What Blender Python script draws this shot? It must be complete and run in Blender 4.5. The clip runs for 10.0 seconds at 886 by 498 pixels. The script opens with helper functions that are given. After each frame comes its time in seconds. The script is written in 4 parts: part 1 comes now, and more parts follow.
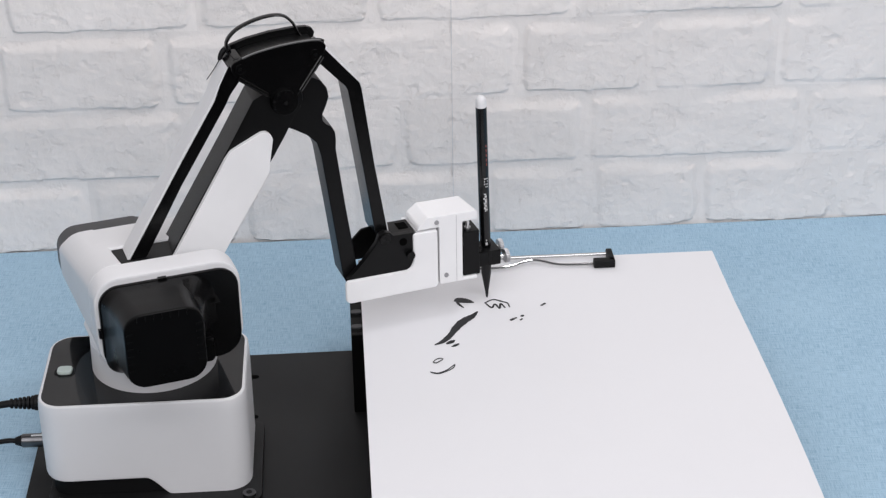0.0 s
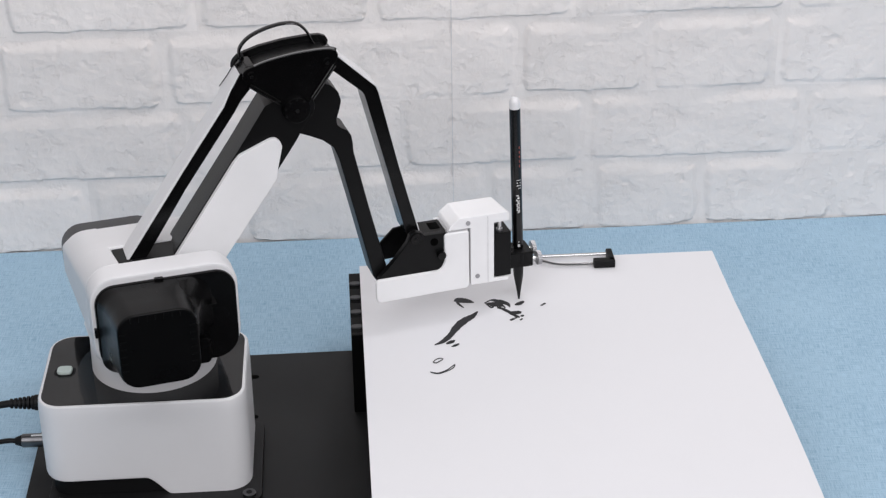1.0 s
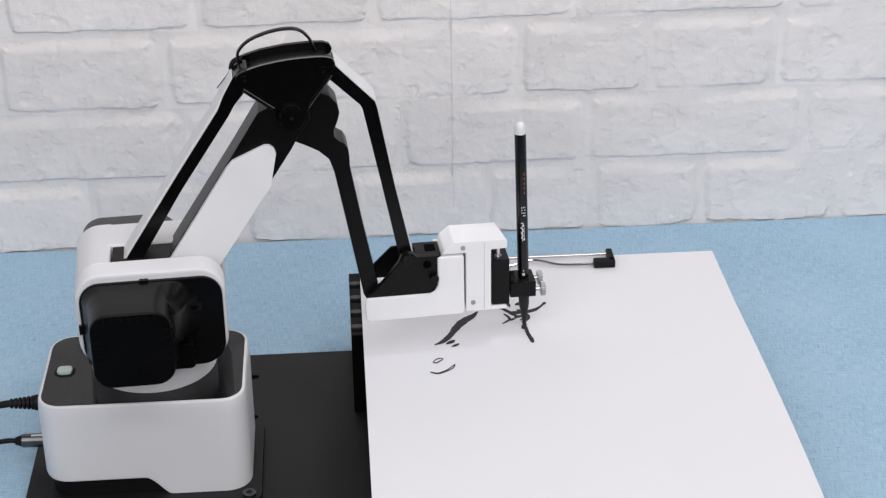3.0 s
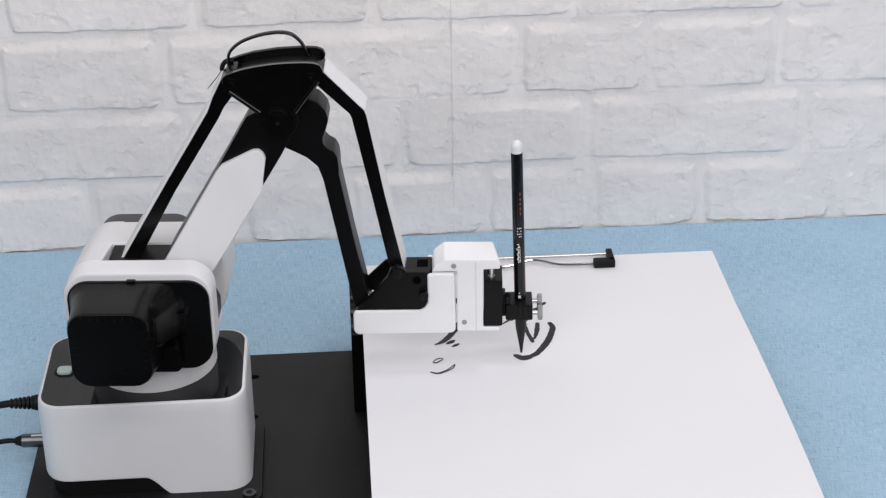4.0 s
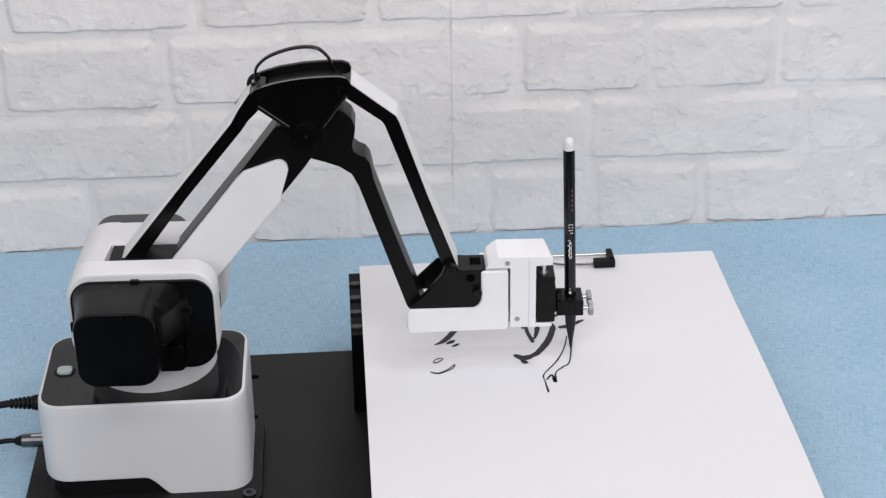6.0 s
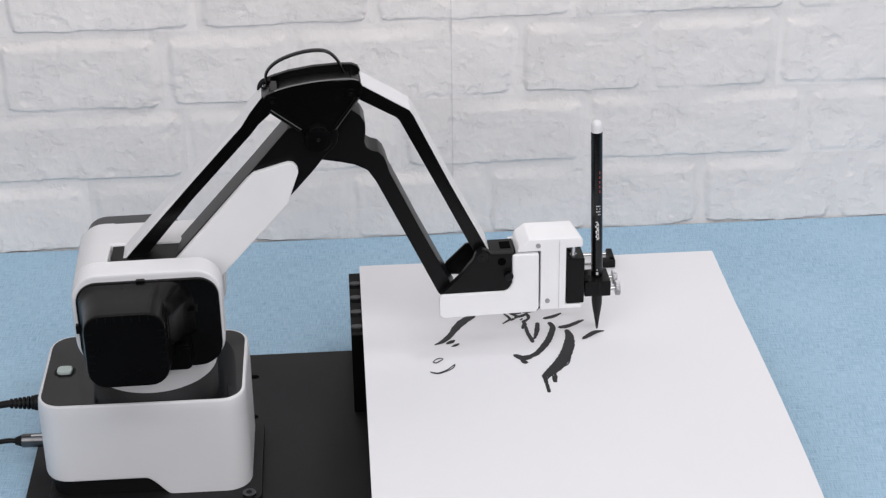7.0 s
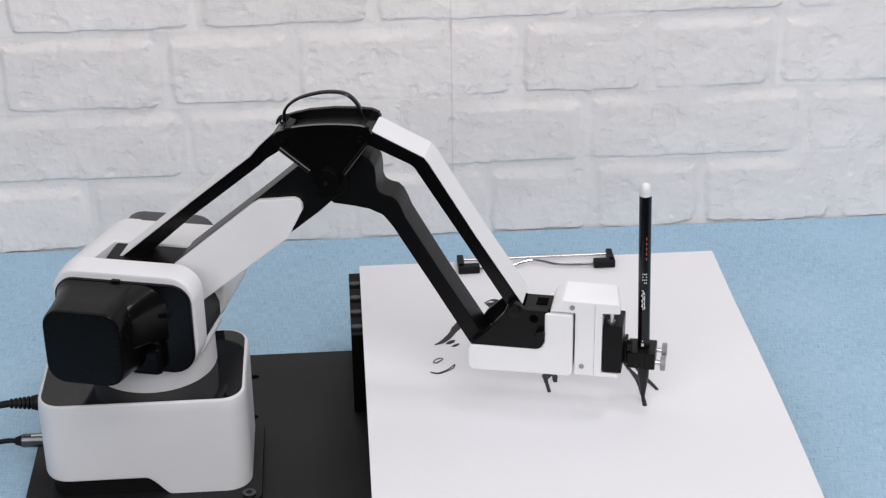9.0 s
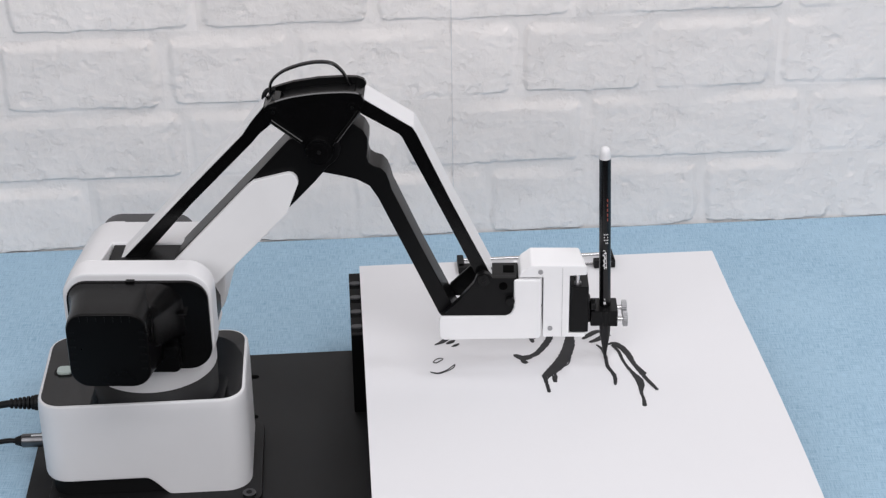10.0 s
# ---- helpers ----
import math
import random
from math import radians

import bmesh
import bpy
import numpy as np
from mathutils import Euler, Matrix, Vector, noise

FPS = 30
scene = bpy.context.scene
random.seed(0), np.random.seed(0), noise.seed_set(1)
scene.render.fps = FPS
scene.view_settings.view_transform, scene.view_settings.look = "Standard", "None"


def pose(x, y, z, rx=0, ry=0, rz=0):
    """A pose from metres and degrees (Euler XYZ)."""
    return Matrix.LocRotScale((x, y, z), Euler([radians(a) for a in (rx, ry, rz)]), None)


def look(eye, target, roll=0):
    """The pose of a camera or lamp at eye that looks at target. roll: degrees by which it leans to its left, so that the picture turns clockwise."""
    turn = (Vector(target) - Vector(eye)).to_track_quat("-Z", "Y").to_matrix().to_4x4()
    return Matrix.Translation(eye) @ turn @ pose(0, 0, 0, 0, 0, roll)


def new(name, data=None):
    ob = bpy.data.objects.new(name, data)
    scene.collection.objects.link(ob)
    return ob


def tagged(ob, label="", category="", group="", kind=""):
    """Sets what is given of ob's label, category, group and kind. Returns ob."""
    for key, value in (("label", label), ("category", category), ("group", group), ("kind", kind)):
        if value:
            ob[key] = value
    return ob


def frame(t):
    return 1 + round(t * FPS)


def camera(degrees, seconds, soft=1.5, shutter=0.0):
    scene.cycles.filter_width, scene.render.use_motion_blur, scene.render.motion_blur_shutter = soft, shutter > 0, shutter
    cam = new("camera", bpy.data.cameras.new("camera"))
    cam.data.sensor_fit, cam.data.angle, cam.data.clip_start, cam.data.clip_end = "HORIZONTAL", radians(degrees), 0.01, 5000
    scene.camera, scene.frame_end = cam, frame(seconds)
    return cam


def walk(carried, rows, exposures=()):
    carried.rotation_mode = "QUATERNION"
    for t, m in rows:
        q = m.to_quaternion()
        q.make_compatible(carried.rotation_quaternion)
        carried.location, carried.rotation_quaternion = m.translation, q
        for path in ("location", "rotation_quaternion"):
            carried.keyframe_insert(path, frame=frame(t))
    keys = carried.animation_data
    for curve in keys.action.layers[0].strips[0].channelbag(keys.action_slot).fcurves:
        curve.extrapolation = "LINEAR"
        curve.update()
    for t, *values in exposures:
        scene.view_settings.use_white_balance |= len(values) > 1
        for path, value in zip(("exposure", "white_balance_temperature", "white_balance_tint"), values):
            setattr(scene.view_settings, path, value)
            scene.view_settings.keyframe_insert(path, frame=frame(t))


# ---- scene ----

# ---------------------------------------------------------------- camera
cam = camera(27.67, 10.0, soft=1.3)
CAM_ROLL = -0.909
EYE, AIM = (0.13056, -1.02864, 0.68545), (0.19361, 0.03250, 0.12866)
walk(cam, [(0.0, look(EYE, AIM, CAM_ROLL)), (10.0, look(EYE, AIM, CAM_ROLL))])

# ---------------------------------------------------------------- light
world = bpy.data.worlds.new("room_light")
scene.world = world
world.use_nodes = True
world.node_tree.nodes["Background"].inputs[0].default_value = (0.93, 0.96, 1.0, 1)
world.node_tree.nodes["Background"].inputs[1].default_value = 0.12
scene.view_settings.exposure = 0.0


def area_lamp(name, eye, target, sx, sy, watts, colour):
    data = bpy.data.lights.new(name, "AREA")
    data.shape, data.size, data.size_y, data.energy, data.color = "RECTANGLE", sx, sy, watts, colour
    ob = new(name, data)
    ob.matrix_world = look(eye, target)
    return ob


area_lamp("softbox_light", (0.75, -0.10, 1.45), (0.24, 0.02, 0.07), 0.36, 0.26, 3.8, (0.98, 0.965, 1.0))
# Unseen fill lamp, added to brighten the upright faces and the wall
area_lamp("front_fill_light", (0.26, -1.50, 1.08), (0.25, 0.2, 0.14), 3.2, 0.62, 23.5, (0.98, 0.965, 1.0))
# Broad unseen fill, added to brighten cloth and arm from above in front
area_lamp("high_fill_light", (0.22, -0.85, 1.65), (0.22, 0.12, 0.15), 1.9, 0.9, 12.3, (0.98, 0.965, 1.0))


# ---------------------------------------------------------------- materials
def material(name, colour, rough=0.5, metal=0.0, vary=0.0, scale=20.0, bump=0.0, bump_scale=400.0, coat=0.0, rough_vary=0.0, gloss=0.5):
    """A principled surface with broad mottling and fine relief."""
    m = bpy.data.materials.new(name)
    m.use_nodes = True
    n, l = m.node_tree.nodes, m.node_tree.links
    b = n["Principled BSDF"]
    b.inputs["Roughness"].default_value, b.inputs["Metallic"].default_value = rough, metal
    b.inputs["Base Color"].default_value = (*colour, 1)
    b.inputs["Coat Weight"].default_value = coat
    b.inputs["Specular IOR Level"].default_value = gloss
    tc = n.new("ShaderNodeTexCoord")
    if vary or rough_vary:
        t1 = n.new("ShaderNodeTexNoise")
        t1.inputs["Scale"].default_value, t1.inputs["Detail"].default_value = scale, 6
        l.new(tc.outputs["Object"], t1.inputs["Vector"])
        ramp = n.new("ShaderNodeMapRange")
        ramp.inputs["From Min"].default_value, ramp.inputs["From Max"].default_value = 0.3, 0.7
        ramp.inputs["To Min"].default_value, ramp.inputs["To Max"].default_value = 1 - vary, 1 + vary
        l.new(t1.outputs["Fac"], ramp.inputs["Value"])
        mul = n.new("ShaderNodeVectorMath")
        mul.operation = "SCALE"
        mul.inputs[0].default_value = colour
        l.new(ramp.outputs["Result"], mul.inputs["Scale"])
        l.new(mul.outputs["Vector"], b.inputs["Base Color"])
        if rough_vary:
            rr = n.new("ShaderNodeMapRange")
            rr.inputs["From Min"].default_value, rr.inputs["From Max"].default_value = 0.3, 0.7
            rr.inputs["To Min"].default_value, rr.inputs["To Max"].default_value = max(0.02, rough - rough_vary), rough + rough_vary
            l.new(t1.outputs["Fac"], rr.inputs["Value"])
            l.new(rr.outputs["Result"], b.inputs["Roughness"])
    if bump:
        t2 = n.new("ShaderNodeTexNoise")
        t2.inputs["Scale"].default_value, t2.inputs["Detail"].default_value = bump_scale, 4
        l.new(tc.outputs["Object"], t2.inputs["Vector"])
        bp = n.new("ShaderNodeBump")
        bp.inputs["Strength"].default_value, bp.inputs["Distance"].default_value = bump, 0.001
        l.new(t2.outputs["Fac"], bp.inputs["Height"])
        l.new(bp.outputs["Normal"], b.inputs["Normal"])
    return m


def cloth_material():
    """Light blue linen: slubs along both thread ways, fine weave relief."""
    m = bpy.data.materials.new("blue_linen")
    m.use_nodes = True
    n, l = m.node_tree.nodes, m.node_tree.links
    b = n["Principled BSDF"]
    b.inputs["Roughness"].default_value = 0.9
    tc = n.new("ShaderNodeTexCoord")
    rot = n.new("ShaderNodeMapping")
    rot.inputs["Rotation"].default_value = (0, 0, radians(4))
    l.new(tc.outputs["Object"], rot.inputs["Vector"])
    parts = []
    for sx, sy, detail in ((95, 2100, 2), (2100, 95, 2), (9, 9, 4)):
        mp = n.new("ShaderNodeMapping")
        mp.inputs["Scale"].default_value = (sx, sy, 1)
        l.new(rot.outputs["Vector"], mp.inputs["Vector"])
        t = n.new("ShaderNodeTexNoise")
        t.inputs["Scale"].default_value, t.inputs["Detail"].default_value = 1.0, detail
        l.new(mp.outputs["Vector"], t.inputs["Vector"])
        parts.append(t.outputs["Fac"])
    add = n.new("ShaderNodeMath")
    add.operation = "ADD"
    l.new(parts[0], add.inputs[0]), l.new(parts[1], add.inputs[1])
    wide = n.new("ShaderNodeMath")
    wide.operation = "MULTIPLY_ADD"
    wide.inputs[1].default_value = 0.35
    l.new(parts[2], wide.inputs[0]), l.new(add.outputs[0], wide.inputs[2])
    ramp = n.new("ShaderNodeValToRGB")
    e = ramp.color_ramp.elements
    e[0].position, e[0].color = 0.53, (0.215, 0.375, 0.525, 1)
    e[1].position, e[1].color = 1.0, (0.475, 0.665, 0.80, 1)
    mid = ramp.color_ramp.elements.new(1.0)
    mid.position, mid.color = 0.82, (0.335, 0.535, 0.69, 1)
    half = n.new("ShaderNodeMath")
    half.operation = "MULTIPLY"
    half.inputs[1].default_value = 0.70
    l.new(wide.outputs[0], half.inputs[0])
    l.new(half.outputs[0], ramp.inputs["Fac"])
    l.new(ramp.outputs["Color"], b.inputs["Base Color"])
    bp = n.new("ShaderNodeBump")
    bp.inputs["Strength"].default_value, bp.inputs["Distance"].default_value = 0.5, 0.0006
    l.new(add.outputs[0], bp.inputs["Height"])
    l.new(bp.outputs["Normal"], b.inputs["Normal"])
    return m


def brick_material():
    """White-washed brick: chalky paint with faint grey scuffs and pits."""
    m = bpy.data.materials.new("whitewashed_brick")
    m.use_nodes = True
    n, l = m.node_tree.nodes, m.node_tree.links
    b = n["Principled BSDF"]
    b.inputs["Roughness"].default_value = 0.75
    tc = n.new("ShaderNodeTexCoord")
    info = n.new("ShaderNodeObjectInfo")
    big = n.new("ShaderNodeTexNoise")
    big.inputs["Scale"].default_value, big.inputs["Detail"].default_value = 14, 8
    scuff = n.new("ShaderNodeTexNoise")
    scuff.inputs["Scale"].default_value, scuff.inputs["Detail"].default_value, scuff.inputs["Distortion"].default_value = 75, 10, 0.25
    scuff.inputs["Roughness"].default_value = 0.62
    for t in (big, scuff):
        l.new(tc.outputs["Object"], t.inputs["Vector"])
    r1 = n.new("ShaderNodeMapRange")
    r1.inputs["From Min"].default_value, r1.inputs["From Max"].default_value = 0.3, 0.7
    r1.inputs["To Min"].default_value, r1.inputs["To Max"].default_value = 0.80, 0.88
    l.new(big.outputs["Fac"], r1.inputs["Value"])
    r2 = n.new("ShaderNodeMapRange")
    r2.inputs["From Min"].default_value, r2.inputs["From Max"].default_value = 0.28, 0.40
    r2.inputs["To Min"].default_value, r2.inputs["To Max"].default_value = 0.965, 1.0
    l.new(scuff.outputs["Fac"], r2.inputs["Value"])
    r3 = n.new("ShaderNodeMapRange")
    r3.inputs["To Min"].default_value, r3.inputs["To Max"].default_value = 0.95, 1.02
    l.new(info.outputs["Random"], r3.inputs["Value"])
    m1 = n.new("ShaderNodeMath")
    m1.operation = "MULTIPLY"
    l.new(r1.outputs[0], m1.inputs[0]), l.new(r2.outputs[0], m1.inputs[1])
    m2 = n.new("ShaderNodeMath")
    m2.operation = "MULTIPLY"
    l.new(m1.outputs[0], m2.inputs[0]), l.new(r3.outputs[0], m2.inputs[1])
    tint = n.new("ShaderNodeVectorMath")
    tint.operation = "SCALE"
    tint.inputs[0].default_value = (1.045, 0.995, 0.960)
    l.new(m2.outputs[0], tint.inputs["Scale"])
    l.new(tint.outputs["Vector"], b.inputs["Base Color"])
    bp = n.new("ShaderNodeBump")
    bp.inputs["Strength"].default_value, bp.inputs["Distance"].default_value = 0.62, 0.0026
    flake = n.new("ShaderNodeTexNoise")
    flake.inputs["Scale"].default_value, flake.inputs["Detail"].default_value, flake.inputs["Roughness"].default_value = 46, 12, 0.66
    l.new(tc.outputs["Object"], flake.inputs["Vector"])
    step = n.new("ShaderNodeMapRange")
    step.inputs["From Min"].default_value, step.inputs["From Max"].default_value = 0.40, 0.46
    l.new(flake.outputs["Fac"], step.inputs["Value"])
    high = n.new("ShaderNodeMath")
    high.operation = "MULTIPLY_ADD"
    high.inputs[1].default_value = 0.2
    l.new(step.outputs[0], high.inputs[0]), l.new(scuff.outputs["Fac"], high.inputs[2])
    l.new(high.outputs[0], bp.inputs["Height"])
    l.new(bp.outputs["Normal"], b.inputs["Normal"])
    return m


WHITE = material("white_plastic", (0.77, 0.77, 0.78), 0.38, vary=0.015, scale=30, bump=0.03, bump_scale=1500)
# Same white plastic, paler: stands in for stronger light on covers, shell and module
WHITE_LIT = material("white_plastic_matt_lit", (0.86, 0.86, 0.865), 0.46, vary=0.02, scale=40, bump=0.04, bump_scale=1500)
BLACK = material("black_plastic", (0.003, 0.003, 0.0032), 0.20, gloss=0.20, vary=0.1, scale=40, bump=0.03, bump_scale=1200, rough_vary=0.05)
BLACK_MATT = material("black_matt_plastic", (0.0036, 0.0037, 0.0040), 0.36, gloss=0.19, vary=0.1, scale=40, bump=0.05, bump_scale=1500)
CAP = material("black_satin_plastic", (0.0028, 0.0028, 0.003), 0.30, gloss=0.16, vary=0.1, scale=40, bump=0.04, bump_scale=1500, rough_vary=0.05)
GLOSS = material("black_gloss_panel", (0.004, 0.004, 0.0045), 0.06, gloss=0.42, vary=0.05, scale=30, rough_vary=0.02)
PLATE = material("black_anodised_plate", (0.0065, 0.0065, 0.007), 0.5, gloss=0.30, vary=0.12, scale=12, bump=0.05, bump_scale=2500, rough_vary=0.06)
GREY_PANEL = material("dark_grey_plastic", (0.05, 0.05, 0.053), 0.45, vary=0.06, scale=30, bump=0.03)
STEEL = material("polished_steel", (0.62, 0.62, 0.62), 0.14, 1.0, vary=0.05, scale=60)
NICKEL = material("brushed_nickel", (0.42, 0.42, 0.43), 0.35, 1.0, vary=0.08, scale=80)
GUNMETAL = material("dark_brushed_metal", (0.14, 0.14, 0.145), 0.32, 1.0, vary=0.1, scale=90)
PAPER = material("white_paper", (0.775, 0.775, 0.79), 0.85, vary=0.006, scale=9, bump=0.06, bump_scale=900)
INK_BLACK = material("marker_ink", (0.012, 0.012, 0.014), 0.6, vary=0.25, scale=160)
PEN_BLACK = material("pen_barrel_black", (0.004, 0.004, 0.0045), 0.2, gloss=0.4, vary=0.05, scale=60)
PEN_GRIP = material("pen_grip_black", (0.008, 0.008, 0.0085), 0.45, gloss=0.3, vary=0.08, scale=90)
SHEEN = material("polished_black_edge", (0.003, 0.003, 0.003), 0.07, gloss=0.6)
PRINT_WHITE = material("white_print", (0.75, 0.75, 0.75), 0.5)
PRINT_RED = material("dull_red_print", (0.30, 0.06, 0.04), 0.5)
BUTTON = material("pale_green_button", (0.52, 0.60, 0.56), 0.35, vary=0.03, scale=60)
RUBBER = material("black_rubber", (0.005, 0.005, 0.0054), 0.55, gloss=0.22, bump=0.05, vary=0.1)
ROOM = material("plain_room_paint", (0.34, 0.34, 0.345), 0.9, vary=0.02, scale=3)
RAIL = material("black_stand_plastic", (0.0025, 0.0025, 0.0028), 0.45, gloss=0.10, vary=0.1, scale=40)
# Near-black, paints the shade inside holes that are not cut
VOID = material("unlit_hole", (0.0008, 0.0008, 0.0008), 0.9, gloss=0.05)
# Unseen floor, kept dark so black plastic reflects little
FLOOR = material("dark_unseen_floor", (0.045, 0.045, 0.05), 0.95, vary=0.2, scale=60, bump=0.5)
CLOTH, BRICK = cloth_material(), brick_material()
MORTAR = material("whitewashed_mortar", (0.70, 0.70, 0.705), 0.9, vary=0.05, scale=40, bump=0.6, bump_scale=220)


# ---------------------------------------------------------------- mesh helpers
def part(name, bm, mat, parent=None, label="", smooth=True, firm=True):
    me = bpy.data.meshes.new(name)
    bmesh.ops.recalc_face_normals(bm, faces=bm.faces)
    bm.to_mesh(me)
    bm.free()
    me.materials.append(mat)
    if smooth:
        for p in me.polygons:
            p.use_smooth = True
        me.set_sharp_from_angle(angle=radians(35))
    ob = new(name, me)
    if smooth and firm:
        wn = ob.modifiers.new("even_faces", "WEIGHTED_NORMAL")
        wn.keep_sharp, wn.weight = True, 60
    if parent is not None:
        ob.parent = parent
    return tagged(ob, label)


def thing(name, label, category, m=None, group="", kind=""):
    ob = new(name)
    ob.empty_display_size = 0.02
    if m is not None:
        ob.matrix_world = m
    return tagged(ob, label, category, group, kind)


def bevel(bm, width, segments=2, angle=25):
    edges = [e for e in bm.edges if len(e.link_faces) == 2 and e.calc_face_angle(0) > radians(angle)]
    bmesh.ops.bevel(bm, geom=edges, offset=width, segments=segments, profile=0.5, affect="EDGES", clamp_overlap=True)
    return bm


def prism(outline, y0, y1, soft=0.0008, bm=None):
    """An outline in x and z, made solid from y0 to y1."""
    own = bmesh.new()
    near = [own.verts.new((x, y0, z)) for x, z in outline]
    far = [own.verts.new((x, y1, z)) for x, z in outline]
    own.faces.new(near), own.faces.new(far[::-1])
    for i in range(len(outline)):
        j = (i + 1) % len(outline)
        own.faces.new((near[i], near[j], far[j], far[i]))
    bmesh.ops.recalc_face_normals(own, faces=own.faces)
    if soft:
        bevel(own, soft)
    return joined(own, bm)


def joined(own, bm):
    if bm is None:
        return own
    me = bpy.data.meshes.new("tmp")
    own.to_mesh(me)
    own.free()
    bm.from_mesh(me)
    bpy.data.meshes.remove(me)
    return bm


def box(x0, x1, y0, y1, z0, z1, soft=0.0008, bm=None, segments=2):
    own = bmesh.new()
    bmesh.ops.create_cube(own, size=1.0, matrix=Matrix.Translation(((x0 + x1) / 2, (y0 + y1) / 2, (z0 + z1) / 2)) @ Matrix.Diagonal((x1 - x0, y1 - y0, z1 - z0, 1)))
    if soft:
        bevel(own, soft, segments)
    return joined(own, bm)


def rod(p, q, r, n=20, bm=None, r2=None, soft=0.0):
    """A cylinder or cone from p to q."""
    own = bmesh.new()
    p, q = Vector(p), Vector(q)
    m = Matrix.Translation((p + q) / 2) @ (q - p).to_track_quat("Z", "Y").to_matrix().to_4x4()
    bmesh.ops.create_cone(own, cap_ends=True, segments=n, radius1=r, radius2=r if r2 is None else r2, depth=(q - p).length, matrix=m)
    if soft:
        bevel(own, soft, 2, 50)
    return joined(own, bm)


def rounded(x0, x1, z0, z1, r, n=6):
    """The outline of a rectangle with round corners; r: one radius or four (from lower left, anticlockwise)."""
    rs = [r] * 4 if not isinstance(r, (list, tuple)) else r
    pts = []
    for (cx, cz, a0), q in zip(((x0, z0, 180), (x1, z0, 270), (x1, z1, 0), (x0, z1, 90)), rs):
        ox, oz = cx + (q if cx == x0 else -q), cz + (q if cz == z0 else -q)
        for i in range(n + 1):
            a = radians(a0 + 90 * i / n)
            pts.append((ox + q * math.cos(a), oz + q * math.sin(a)))
    return pts


def slab(outline, z0, z1, soft=0.0008, bm=None):
    """An outline in x and y, made solid from z0 to z1."""
    own = bmesh.new()
    low = [own.verts.new((x, y, z0)) for x, y in outline]
    high = [own.verts.new((x, y, z1)) for x, y in outline]
    own.faces.new(low), own.faces.new(high[::-1])
    for i in range(len(outline)):
        j = (i + 1) % len(outline)
        own.faces.new((low[i], low[j], high[j], high[i]))
    bmesh.ops.recalc_face_normals(own, faces=own.faces)
    if soft:
        bevel(own, soft)
    return joined(own, bm)


def glide(points, steps=8):
    """Catmull-Rom through the points (any number of values each)."""
    p = [points[0], *points, points[-1]]
    res = []
    for i in range(1, len(p) - 2):
        for k in range(steps):
            t = k / steps
            res.append(tuple(0.5 * (2 * b + (c - a) * t + (2 * a - 5 * b + 4 * c - d) * t * t + (3 * b - a - 3 * c + d) * t ** 3)
                             for a, b, c, d in zip(p[i - 1], p[i], p[i + 1], p[i + 2])))
    return res + [tuple(points[-1])]


def tube(points, r, n=10, bm=None, flat=1.0, radii=None):
    """A tube along points; flat: its width across y against its height."""
    own = bmesh.new()
    pts = [Vector(p) for p in points]
    rings = []
    for i, p in enumerate(pts):
        d = (pts[min(i + 1, len(pts) - 1)] - pts[max(i - 1, 0)]).normalized()
        side = Vector((0, 1, 0)) - d * d.y
        if side.length < 0.2:
            side = Vector((1, 0, 0)) - d * d.x
        side.normalize()
        other = d.cross(side)
        q = radii[i] if radii else r
        rings.append([own.verts.new(p + side * (q * flat * math.cos(2 * math.pi * k / n)) + other * (q * math.sin(2 * math.pi * k / n))) for k in range(n)])
    for a, b in zip(rings, rings[1:]):
        for k in range(n):
            own.faces.new((a[k], a[(k + 1) % n], b[(k + 1) % n], b[k]))
    own.faces.new(rings[0]), own.faces.new(rings[-1][::-1])
    return joined(own, bm)


# ---------------------------------------------------------------- table, wall, room
WALL_Y = 0.307


def make_room():
    bm = bmesh.new()
    n = 60
    bmesh.ops.create_grid(bm, x_segments=n, y_segments=n, size=0.5, matrix=Matrix.Translation((0.2, -0.009, 0)) @ Matrix.Diagonal((2.0, 0.628, 1, 1)))
    for v in bm.verts:
        v.co.z = -0.0004 + 0.0004 * noise.noise(v.co * 6.0)
    under = bmesh.ops.extrude_face_region(bm, geom=list(bm.faces))
    for v in under["geom"]:
        if isinstance(v, bmesh.types.BMVert):
            v.co.z = -0.0037
    cloth = part("table_cloth", bm, CLOTH, None, "light blue woven linen cloth spread over the table")
    tagged(cloth, category="tablecloth")
    table = thing("table", "plain work table under the blue linen cloth", "table")
    part("tabletop", box(-0.79, 1.19, -0.318, WALL_Y - 0.002, -0.034, -0.004, 0.003), ROOM, table)
    for x in (-0.75, 1.15):
        for y in (-0.28, 0.26):
            part("leg", box(x - 0.025, x + 0.025, y - 0.025, y + 0.025, -0.74, -0.0345, 0.003), ROOM, table)
    # Unseen room shell, added to close the place and bounce light
    for name, b in (("floor", (-2.6, 3.0, -3.2, 0.5, -0.79, -0.74)), ("ceiling", (-2.6, 3.0, -3.2, 0.5, 1.85, 1.9)),
                    ("wall_west", (-2.65, -2.6, -3.2, 0.5, -0.74, 1.85)), ("wall_east", (3.0, 3.05, -3.2, 0.5, -0.74, 1.85)),
                    ("wall_south", (-2.6, 3.0, -3.25, -3.2, -0.74, 1.85))):
        tagged(part(name, box(*b, 0), FLOOR if name == "floor" else ROOM, None, "plain surface of the unseen room shell", smooth=False), category=name.split("_")[0], kind="structure")


